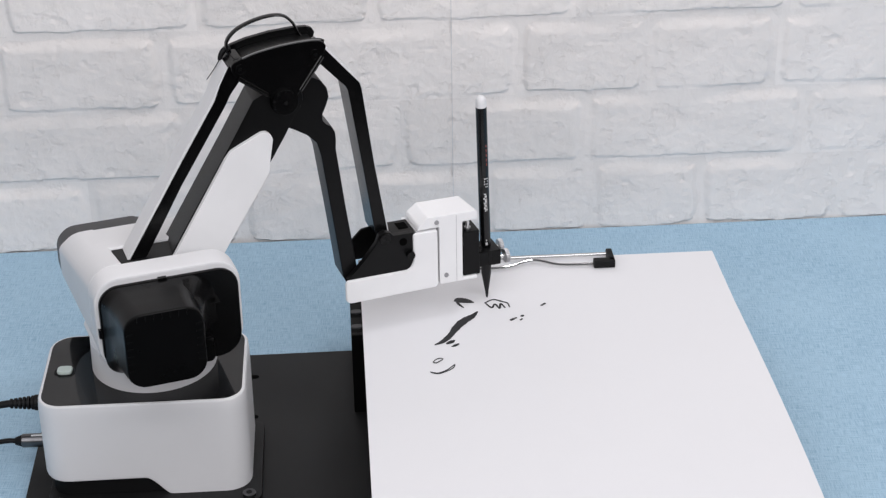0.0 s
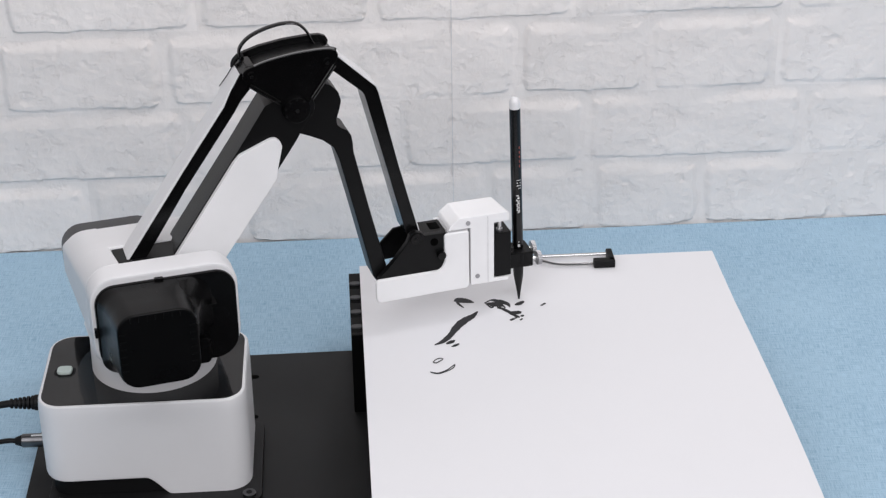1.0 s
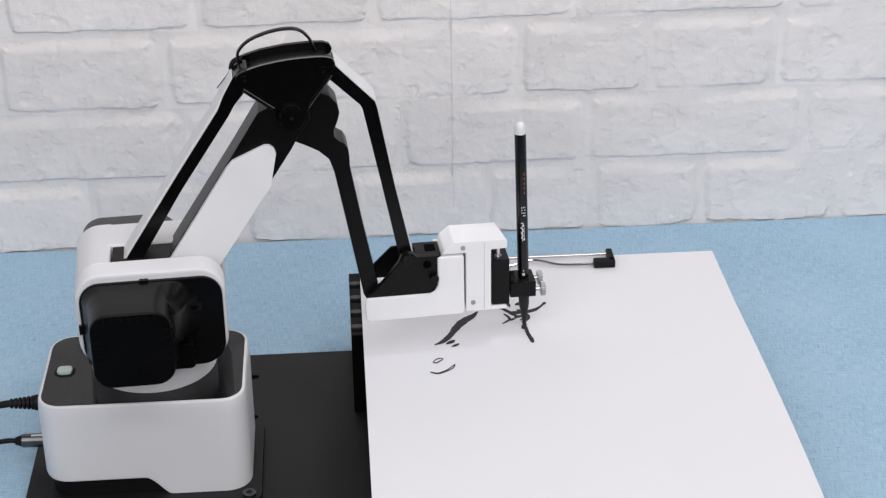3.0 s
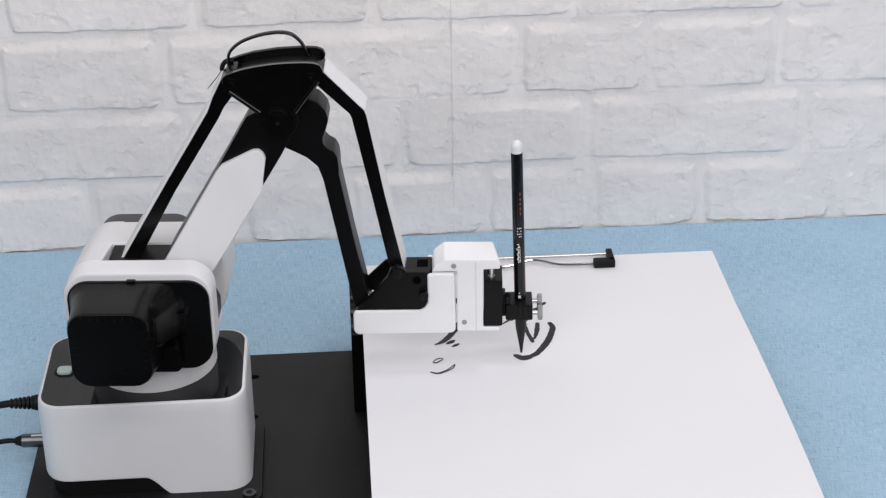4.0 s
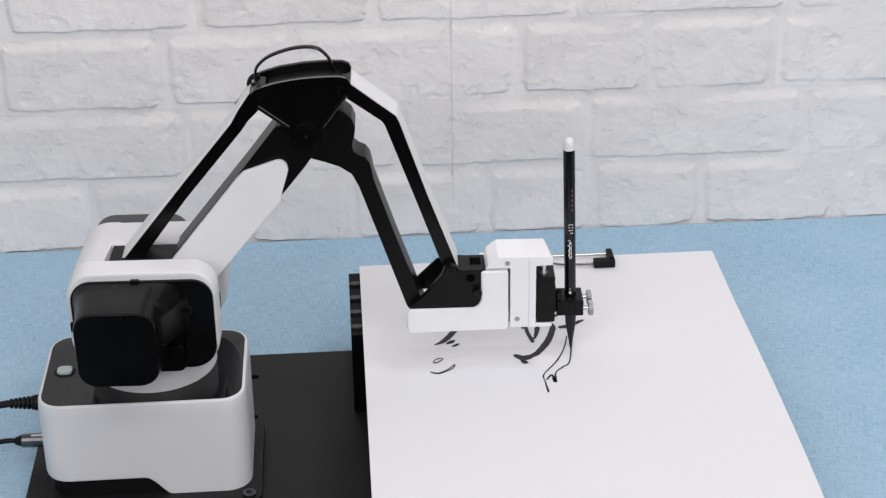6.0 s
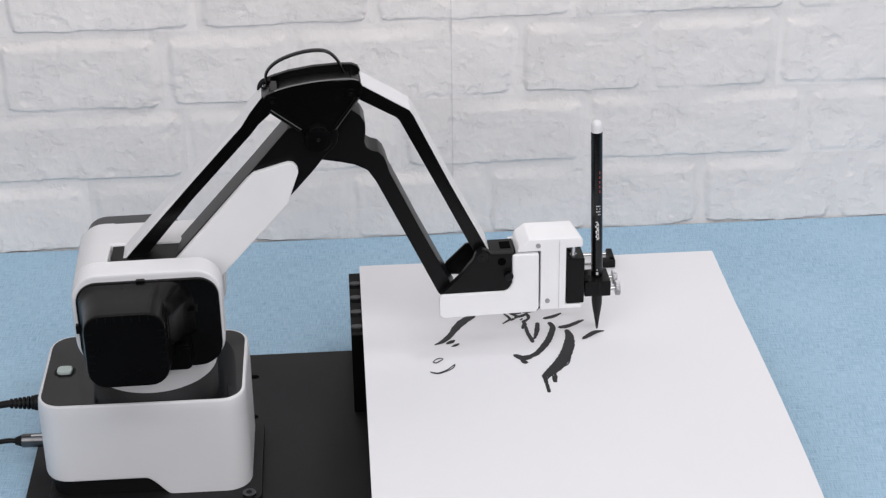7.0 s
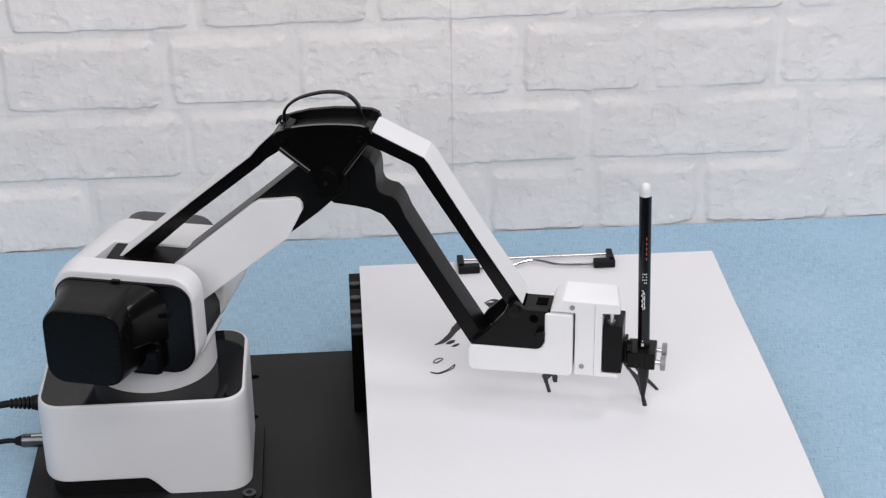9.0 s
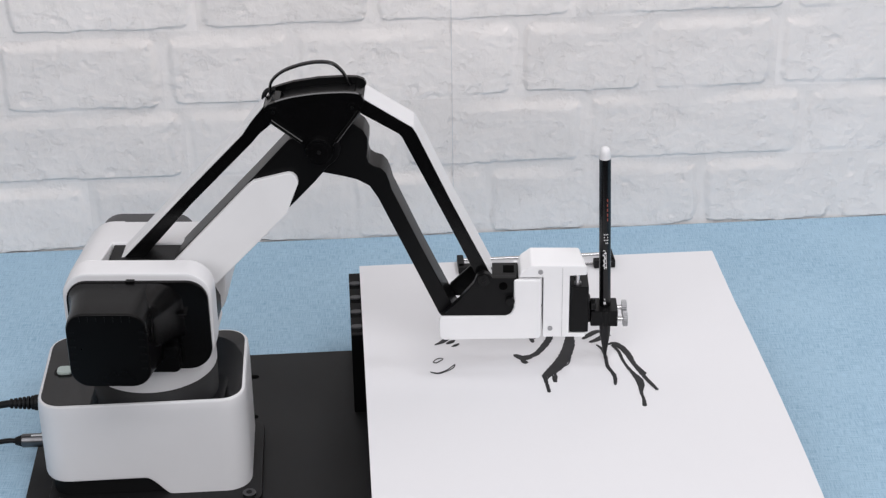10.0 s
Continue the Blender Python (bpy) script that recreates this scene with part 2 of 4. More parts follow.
def make_brick_wall():
    """Wall covering in a white-washed brick pattern, built up as mortar bed and uneven bricks, each an object of its
    own.
    """
    wall = part("wall_north", box(-2.6, 3.0, WALL_Y + 0.0014, WALL_Y + 0.10, -0.74, 1.85, 0), BRICK, None, "wall covering patterned as white-painted brick with soft uneven mortar joints", smooth=False)
    tagged(wall, category="wall", kind="structure")
    courses = ((-0.003, 0.0605, (-0.42, -0.245, -0.0785, 0.045, 0.134, 0.246, 0.335, 0.426, 0.541, 0.66, 0.77)),
               (0.0605, 0.1215, (-0.36, -0.18, 0.004, 0.177, 0.3275, 0.508, 0.585, 0.70, 0.85)),
               (0.1215, 0.1865, (-0.45, -0.27, -0.14, -0.010, 0.094, 0.2724, 0.377, 0.482, 0.60, 0.70, 0.83)),
               (0.1865, 0.250, (-0.38, -0.26, -0.13, 0.020, 0.158, 0.318, 0.49, 0.60, 0.70, 0.84)),
               (0.250, 0.313, (-0.46, -0.29, -0.11, 0.07, 0.245, 0.42, 0.60, 0.78)))
    rng = random.Random(5)
    for z0, z1, xs in courses:
        for x0, x1 in zip(xs, xs[1:]):
            g = 0.0
            nx, nz = int((x1 - x0) / 0.00125), 50
            w, h = x1 - x0 - 2 * g, z1 - z0 - 2 * g
            off = Vector((rng.uniform(0, 50), rng.uniform(0, 50), rng.uniform(0, 50)))
            proud = rng.uniform(-0.0003, 0.0004)
            bm = bmesh.new()
            grid = []
            for k in range(nz + 1):
                row = []
                for i in range(nx + 1):
                    x, z = (i / nx - 0.5) * w, (k / nz - 0.5) * h
                    q = Vector((x, 0, z)) + off
                    # wavering, chipped outline with round corners, inset by half a joint
                    wx = x + 0.0024 * noise.noise(q * 28) + 0.0010 * noise.noise(q * 120)
                    wz = z + 0.0018 * noise.noise(q * 22 + Vector((9, 0, 0))) + 0.0010 * noise.noise(q * 130)
                    rc = 0.010
                    ex, ez = abs(wx) - (w / 2 - 0.0036 - rc), abs(wz) - (h / 2 - 0.0030 - rc)
                    inside = rc - (math.hypot(max(ex, 0.0), max(ez, 0.0)) + min(max(ex, ez), 0.0))
                    # a crisp lower edge, soft top and sides
                    reach = (0.0020 if wz < 0 else 0.0120) if ez > ex else 0.0060
                    border = min(w / 2 - abs(x), h / 2 - abs(z))
                    s = max(0.0, min(1.0, max(1 - (inside + 0.0008) / reach, 1 - (border - 0.0008) / 0.0014)))
                    fall = s * s * (3 - 2 * s)
                    # the bed between the bricks is one surface, filled with paint in places
                    p = Vector((x + (x0 + x1) / 2, 0, z + (z0 + z1) / 2))
                    fill = max(0.1, min(1.0, 0.62 + 1.1 * noise.noise(p * 12)))
                    bed = 0.0031 * fill + 0.0004 * noise.noise(p * 60)
                    face = -proud + 0.0005 * noise.noise(q * 16) + 0.00036 * noise.noise(q * 70) + 0.00028 * noise.noise(q * 210)
                    face += 0.0034 * max(0.0, noise.noise(q * 95 + Vector((3, 7, 1))) - 0.50)
                    y = -0.0016 + face * (1 - fall) + bed * fall
                    row.append(bm.verts.new((x, y, z)))
                grid.append(row)
            for a, b in zip(grid, grid[1:]):
                for i in range(nx):
                    bm.faces.new((a[i], a[i + 1], b[i + 1], b[i]))
            ob = part("brick", bm, BRICK, wall, smooth=True, firm=False)
            ob.location = ((x0 + x1) / 2, WALL_Y, (z0 + z1) / 2)
    # the seam of the wall covering
    part("seam", box(0.2188, 0.2193, WALL_Y - 0.0022, WALL_Y - 0.0008, 0.0, 0.31, 0), MORTAR, wall, "thin vertical seam")


# ---------------------------------------------------------------- plate, stand, sheet
PAPER_Z = 0.070


def make_plate():
    plate = thing("base_plate", "large matt black metal base plate under the robot", "base plate")
    part("plate", slab(rounded(-0.0855, 0.42, -0.30, 0.1155, 0.004, 3), 0.0, 0.0042, 0.0006), PLATE, plate)
    for x, y in ((0.0592, 0.0840), (0.0600, 0.0310)):
        # No hole is cut: a near-black disc paints its dark on the plate
        part("hole", slab([(x + 0.0034 * math.cos(a * math.pi / 8), y + 0.0024 * math.sin(a * math.pi / 8)) for a in range(16)], 0.0043, 0.0045, 0), VOID, plate, "near-black disc painting the shade of a small screw hole")


def make_stand():
    stand = thing("drawing_stand", "black plastic stand with notched side rails", "stand")
    y0, y1, z0, z1 = 0.0305, 0.1195, 0.0044, 0.0664
    notches = (0.039, 0.0595, 0.080, 0.1005)
    top = [(y0, z1)]
    for c in notches:
        top += [(c - 0.0046, z1), (c - 0.0040, z1 - 0.0036), (c + 0.0008, z1 - 0.0042), (c + 0.0044, z1)]
    top += [(y1, z1)]
    outline = [(y0, z0), *top, (y1, z0)]
    for x0, x1 in ((0.1300, 0.1385), (0.3830, 0.3915)):
        bm = bmesh.new()
        a = [bm.verts.new((x0, y, z)) for y, z in outline]
        b = [bm.verts.new((x1, y, z)) for y, z in outline]
        bm.faces.new(a), bm.faces.new(b[::-1])
        for i in range(len(outline)):
            j = (i + 1) % len(outline)
            bm.faces.new((a[i], a[j], b[j], b[i]))
        bmesh.ops.recalc_face_normals(bm, faces=bm.faces)
        bevel(bm, 0.0006, 2)
        rail = part("side_rail", bm, RAIL, stand)
        for c in notches:
            # Lighter slabs paint in the light caught by the notches' sloped faces
            lens = [(x0 + (x1 - x0) * (0.5 - 0.5 * math.cos(math.pi * k / 8)), c + 0.0044 + 0.0022 * math.sin(math.pi * k / 8)) for k in range(9)]
            lens += [(x, 2 * c + 0.0088 - y - 0.0006) for x, y in lens[7:0:-1]]
            part("notch_glint", slab(lens, z1 - 0.0010, z1 + 0.00008, 0), GREY_PANEL, rail, "grey sliver standing in for the lit slope of a notch")
    part("back_panel", box(0.1387, 0.3828, 0.112, 0.118, z0, z1, 0.0006), BLACK, stand)
    part("shelf", box(0.1387, 0.3828, 0.032, 0.1118, 0.058, 0.0625, 0.0006), BLACK, stand)
    board = part("drawing_board", box(0.1392, 0.3945, -0.225, 0.1212, z1 + 0.0001, PAPER_Z - 0.0007, 0.0005), BLACK_MATT, None, "thin dark drawing board under the white sheet")
    tagged(board, category="board")


INK = []


def mark(t, *points):
    """One stroke of the pen: when it is drawn, then x, y and width along it in millimetres."""
    INK.append((t, points))


mark(-1, (203.7, 65.4, 3.9), (206.1, 66.0, 7.3), (210.8, 64.7, 6.2), (216.1, 61.8, 1.6))
mark(-1, (204.8, 64.5, 2.2), (205.7, 60.4, 2.0), (208.5, 55.3, 1.1))
mark(-1, (185.7, 6.6, 1.2), (191.3, 10.5, 3.9), (196.8, 18.3, 4.4), (202.2, 29.2, 5.8), (207.8, 37.2, 6.7), (213.7, 42.9, 4.5), (217.7, 48.9, 1.1))
mark(-1, (193.8, 7.3, 1.9), (196.6, 9.3, 3.8), (199.0, 11.3, 1.8))
mark(-1, (196.9, 3.3, 1.4), (199.2, 4.6, 2.5), (201.7, 6.6, 1.3))
mark(-1, (183.2, -15.8, 0.7), (184.5, -13.1, 0.9), (187.6, -11.2, 1.2), (189.8, -12.1, 0.7), (188.2, -14.1, 1.1), (185.0, -16.7, 1.2), (183.2, -15.8, 1.1))
mark(-1, (180.6, -27.7, 1.2), (185.3, -29.5, 1.2), (191.1, -26.5, 1.0), (196.3, -20.6, 0.9), (197.1, -20.0, 0.7), (195.7, -24.1, 0.9), (191.0, -27.9, 1.0), (185.6, -30.3, 1.2), (181.3, -28.5, 1.2))
mark(-1, (223.8, 60.3, 1.1), (228.1, 63.9, 1.2), (231.3, 64.5, 1.4), (235.8, 61.6, 1.3), (239.5, 58.9, 1.0), (240.5, 53.2, 0.8))
mark(-1, (224.6, 59.4, 1.0), (228.0, 53.5, 1.4), (230.7, 58.1, 1.3), (233.4, 52.2, 1.4), (234.7, 58.5, 1.4), (237.3, 52.6, 0.9))
mark(-1, (239.5, 35.1, 2.0), (241.6, 36.5, 2.0))
mark(-1, (242.4, 37.2, 1.4), (243.7, 37.9, 1.4))
mark(-1, (247.4, 39.9, 2.2), (248.6, 40.5, 2.2))
mark(-1, (246.0, 34.5, 1.2), (247.4, 36.0, 1.2))
mark(-1, (262.6, 53.5, 1.8), (265.7, 56.4, 1.8))
mark(0.2, (225.3, 59.4, 2.3), (229.2, 58.2, 6.3), (233.0, 57.0, 4.6), (236.7, 54.3, 1.5))
mark(0.35, (228.9, 63.9, 2.4), (234.3, 61.8, 4.6), (239.0, 58.1, 3.8), (240.6, 53.9, 1.0))
mark(0.46, (232.6, 53.1, 2.9), (237.4, 49.5, 2.7), (241.1, 43.6, 3.0), (245.3, 38.5, 2.5))
mark(0.52, (234.8, 51.3, 1.9), (239.0, 46.1, 2.2), (243.6, 44.9, 4.8), (246.8, 45.4, 3.9))
mark(2.75, (235.7, 43.7, 1.4), (237.7, 40.4, 2.0), (238.9, 36.4, 2.2), (236.6, 33.5, 1.8), (233.6, 30.6, 1.2))
mark(0.95, (245.1, 55.9, 2.8), (247.7, 57.3, 3.8), (250.7, 60.2, 2.5))
mark(1.4, (245.2, 48.7, 1.5), (250.8, 45.9, 4.0), (256.9, 47.7, 3.5), (261.7, 52.0, 1.7), (265.4, 57.3, 2.1))
mark(1.65, (243.0, 38.7, 2.3), (247.0, 39.9, 2.8), (251.1, 41.9, 2.8), (251.7, 36.3, 2.1), (247.7, 32.0, 2.8))
mark(1.8, (247.7, 32.0, 2.1), (248.4, 28.6, 3.0), (247.0, 26.0, 2.4), (246.4, 22.9, 1.7))
mark(1.95, (248.6, 25.8, 2.1), (249.1, 16.6, 2.5), (250.6, 8.9, 3.0), (251.2, 4.3, 2.1))
mark(3.1, (257.1, 28.9, 3.1), (255.6, 19.0, 3.2), (252.9, 8.7, 1.7))
mark(3.6, (265.2, 28.9, 2.8), (266.8, 22.6, 3.9), (264.5, 13.6, 4.5), (261.7, 5.6, 4.5))
mark(3.97, (261.7, 5.6, 4.9), (256.8, -3.6, 4.6), (251.4, -11.2, 4.4), (245.3, -15.0, 4.3))
mark(3.98, (247.3, -14.4, 4.9), (242.3, -15.4, 5.7), (237.5, -11.3, 3.2))
mark(4.5, (240.5, -14.5, 2.4), (242.9, -20.5, 3.6), (244.3, -21.3, 3.4))
mark(4.75, (262.5, 35.3, 3.0), (268.2, 37.2, 3.5), (274.5, 41.3, 1.9))
mark(4.98, (272.0, 20.6, 0.8), (279.6, 26.4, 0.9), (286.0, 30.5, 0.8))
mark(5.2, (271.4, 22.2, 3.0), (276.5, 23.2, 4.3), (282.8, 26.5, 3.2), (288.7, 30.6, 1.9))
mark(5.45, (274.9, 10.4, 0.9), (270.9, -5.6, 0.9), (264.0, -21.7, 1.1), (254.0, -37.1, 0.9), (253.7, -46.1, 0.9), (254.4, -58.5, 1.6))
mark(5.55, (277.8, 6.4, 0.9), (272.5, -22.5, 0.9), (267.2, -29.1, 1.1), (261.9, -35.7, 0.9), (260.2, -46.7, 2.2), (259.0, -38.3, 1.5), (255.1, -43.5, 1.2))
mark(6.1, (275.8, 17.9, 3.3), (276.6, 8.8, 5.8), (274.1, -4.4, 7.7), (269.9, -16.5, 8.3))
mark(6.35, (270.5, -15.1, 8.8), (265.4, -25.4, 8.8), (259.6, -33.4, 7.7), (253.7, -39.9, 4.0))
mark(6.5, (253.8, -39.2, 2.7), (254.4, -49.0, 2.4), (254.8, -58.6, 2.3))
mark(6.6, (260.8, -36.3, 2.5), (261.3, -41.3, 1.9), (260.2, -46.7, 1.9))
mark(7.02, (285.3, 5.7, 2.3), (289.7, 9.8, 4.1), (294.9, 13.9, 4.1), (300.5, 14.9, 1.5))
mark(7.35, (289.3, 0.9, 2.6), (294.2, 3.4, 4.4), (299.4, 7.5, 4.5), (304.1, 8.5, 1.5))
mark(7.65, (300.0, -3.8, 1.3), (303.7, -1.9, 2.9), (307.1, -2.2, 2.3))
mark(7.8, (304.4, -4.9, 2.0), (308.3, -9.0, 2.2), (310.9, -16.5, 2.4))
mark(7.9, (310.9, -16.5, 2.2), (313.0, -26.8, 2.3), (315.8, -37.0, 2.7))
mark(8.0, (315.8, -37.0, 2.8), (319.3, -49.2, 2.9), (321.6, -55.7, 2.8), (323.8, -62.0, 2.4))
mark(8.65, (303.3, -4.8, 2.0), (306.3, -12.5, 2.3), (307.5, -24.2, 2.1), (309.1, -32.9, 2.1))
mark(8.8, (309.1, -32.9, 2.3), (312.0, -42.3, 3.3), (314.2, -49.5, 5.0), (314.4, -57.1, 4.6))
mark(8.95, (314.6, -55.7, 4.5), (313.2, -64.4, 2.3), (313.4, -71.9, 2.2), (312.8, -79.8, 2.9))
mark(9.2, (304.8, -2.0, 4.2), (309.2, -6.9, 3.8), (312.6, -17.5, 3.4), (314.4, -29.8, 2.9), (318.7, -42.2, 3.8))
mark(9.64, (293.2, -3.2, 1.2), (296.1, -9.3, 1.9), (296.9, -19.6, 2.4))
mark(9.7, (296.9, -19.6, 2.3), (296.4, -30.3, 2.4), (298.0, -37.5, 2.6))
mark(9.8, (297.5, -35.4, 2.2), (299.2, -44.0, 2.7), (298.1, -53.6, 1.8))


def make_sheet():
    """The sheet, with the marks that the pen leaves: each mark comes up through the paper's skin as it is drawn."""
    x0, x1, y0, y1 = 0.1380, 0.3965, -0.2395, 0.1233
    bm = bmesh.new()
    nx, ny = 24, 34
    grid = [[bm.verts.new((x0 + (x1 + 0.0030 * (1 - k / ny) + 0.0018 * math.sin(math.pi * min(1.0, 1.25 * k / ny)) - x0) * i / nx, y0 + (y1 - y0) * k / ny, 0.0)) for i in range(nx + 1)] for k in range(ny + 1)]
    for a, b in zip(grid, grid[1:]):
        for i in range(nx):
            bm.faces.new((a[i], a[i + 1], b[i + 1], b[i]))
    ext = bmesh.ops.extrude_face_region(bm, geom=list(bm.faces))
    for v in ext["geom"]:
        if isinstance(v, bmesh.types.BMVert):
            v.co.z -= 0.0006
    sheet = part("paper_sheet", bm, PAPER, None, "large sheet of white drawing paper with black marker strokes", smooth=False)
    tagged(sheet, category="paper")
    sheet.location = (0, 0, PAPER_Z)
    strokes = []
    for t, pts in INK:
        line = glide([(x / 1000, y / 1000, w / 2000) for x, y, w in pts], 10)
        bm = bmesh.new()
        rows = []
        for i, (x, y, w) in enumerate(line):
            a, b = line[max(i - 1, 0)], line[min(i + 1, len(line) - 1)]
            d = Vector((b[0] - a[0], b[1] - a[1], 0))
            d = d.normalized() if d.length > 1e-7 else Vector((1, 0, 0))
            s = Vector((-d.y, d.x, 0)) * max(w, 0.0003) * (1 + 0.16 * noise.noise((x * 420, y * 420, 3.0)) + min(0.22, 0.0003 / max(w, 0.0004)) * noise.noise((x * 1500, y * 1500, 7.0)))
            c = Vector((x, y, 0))
            rows.append((c + s, c - s, d * max(w, 0.0003)))
        left = [r[0] for r in rows]
        right = [r[1] for r in rows]
        loop = [rows[0][0]] + left[1:] + [(left[-1] + right[-1]) / 2 + rows[-1][2] * 0.8] + right[::-1] + [(left[0] + right[0]) / 2 - rows[0][2] * 0.8]
        n = len(left)
        for h in (0.0, -0.00025):
            lv = [bm.verts.new((p.x, p.y, h)) for p in left]
            rv = [bm.verts.new((p.x, p.y, h)) for p in right]
            tip = bm.verts.new((loop[n].x, loop[n].y, h))
            tail = bm.verts.new((loop[-1].x, loop[-1].y, h))
            for i in range(n - 1):
                bm.faces.new((lv[i], lv[i + 1], rv[i + 1], rv[i]))
            bm.faces.new((lv[-1], tip, rv[-1])), bm.faces.new((lv[0], rv[0], tail))
        me = bpy.data.meshes.new("ink_stroke")
        bm.to_mesh(me)
        bm.free()
        me.materials.append(INK_BLACK)
        ob = new("ink_stroke", me)
        ob.parent = sheet
        tagged(ob, "black marker stroke")
        up = 0.00012 + 0.00002 * (INK.index((t, pts)) % 13)
        if t < 0:
            ob.location.z = up
        else:
            ob.location.z = -0.0002
            strokes.append((ob, t, up))
    return sheet, strokes


def make_clip():
    clip = thing("wire_clip", "steel wire paper clip with black plastic end blocks", "clip")
    z = PAPER_Z + 0.0003
    part("end_block", box(0.2088, 0.2135, 0.1045, 0.1230, z, z + 0.0058, 0.0008, box(0.2088, 0.2242, 0.1032, 0.1095, z, z + 0.0058, 0.0008)), RUBBER, clip, "black plastic end block")
    part("end_block", box(0.3175, 0.3220, 0.1045, 0.1230, z, z + 0.0058, 0.0008, box(0.3065, 0.3220, 0.1032, 0.1095, z, z + 0.0058, 0.0008)), RUBBER, clip, "black plastic end block")
    part("straight_wire", rod((0.2130, 0.1195, z + 0.003), (0.3195, 0.1195, z + 0.003), 0.0013, 14), STEEL, clip)
    part("bent_wire", tube(glide([(0.2215, 0.1066, z + 0.0022), (0.238, 0.1066, z + 0.0022), (0.247, 0.1085, z + 0.0024), (0.259, 0.1135, z + 0.003), (0.267, 0.1140, z + 0.003), (0.280, 0.1080, z + 0.0024), (0.292, 0.1066, z + 0.0022), (0.309, 0.1066, z + 0.0022)], 6), 0.0011, 10), STEEL, clip)


# ---------------------------------------------------------------- robot arm
SHOULDER = (0.0171, 0.1268)
UPPER, FORE = 0.1441, 0.1417
TRI_R, TRI_L = (0.0210, 0.0282), (-0.0269, 0.0254)
TIP = (0.0797, -0.0706)
TIP_SIDE = 0.0036
PEN_LEAN = 1.5


def make_base(robot):
    body = rounded(-0.0703, 0.0618, -0.0624, 0.0284, 0.016, 7)
    ring = []
    for (ax, ay), (bx, by) in zip(body, body[1:] + body[:1]):
        n = max(1, int(math.hypot(bx - ax, by - ay) / 0.002))
        ring += [(ax + (bx - ax) * i / n, ay + (by - ay) * i / n) for i in range(n)]

    def hem(x):
        """The lower edge: it drops in a soft step to the right."""
        t = max(0.0, min(1.0, (x + 0.0060) / 0.0200))
        return 0.0205 - 0.0150 * (t * t * (3 - 2 * t))

    bm = bmesh.new()
    mid = (-0.00425, -0.0170)
    loops = []
    for inset, z in ((0.0030, None), (0.0006, 0.0012), (0.0, 0.0030), (0.0, 0.0700), (0.0004, 0.0762), (0.0012, 0.0773), (0.0026, 0.0776)):
        row = []
        for x, y in ring:
            d = math.hypot(x - mid[0], y - mid[1])
            q = 1 - inset / d
            low = hem(x)
            row.append(bm.verts.new((mid[0] + (x - mid[0]) * q, mid[1] + (y - mid[1]) * q, low if z is None else (z if z > 0.05 else low + z))))
        loops.append(row)
    for a, b in zip(loops, loops[1:]):
        for i in range(len(a)):
            j = (i + 1) % len(a)
            bm.faces.new((a[i], a[j], b[j], b[i]))
    bm.faces.new(loops[-1])
    base = part("base_body", bm, WHITE, robot, "white plastic base housing with rounded corners")
    part("footplate", slab(rounded(-0.0690, 0.0682, -0.0745, 0.0185, 0.007, 6), 0.0043, 0.0090, 0.0010), PLATE, robot, "black metal footplate with screws")
    part("foot", slab(rounded(-0.0668, 0.0578, -0.0594, 0.0278, 0.014, 6), 0.0091, 0.0300, 0.0006), RUBBER, robot, "black recessed foot under the housing")
    part("top_panel", slab(rounded(-0.0678, 0.0592, -0.0598, 0.0258, 0.0136, 7), 0.0740, 0.0779, 0.0003), GLOSS, base, "glossy black top panel")
    part("button_well", slab(rounded(-0.0626, -0.0491, -0.0245, -0.0135, 0.004, 5), 0.0778, 0.0781, 0.0001), RUBBER, base)
    part("button", slab(rounded(-0.0608, -0.0509, -0.0235, -0.0148, 0.003, 5), 0.0778, 0.0803, 0.0009), BUTTON, base, "pale green push button")
    part("neck", rod((0.0014, -0.0096, 0.0778), (0.0014, -0.0096, 0.1000), 0.0405, 64, None, 0.0400, 0.0006), WHITE, robot, "white turning collar")
    for x, y in ((0.0602, -0.0682), (-0.0610, -0.0682)):
        s = part("screw", rod((x, y, 0.0086), (x, y, 0.0112), 0.0044, 24, None, None, 0.0006), GUNMETAL, robot, "dark hex screw")
        part("socket", rod((x, y, 0.0110), (x, y, 0.0114), 0.0021, 6), RUBBER, s)


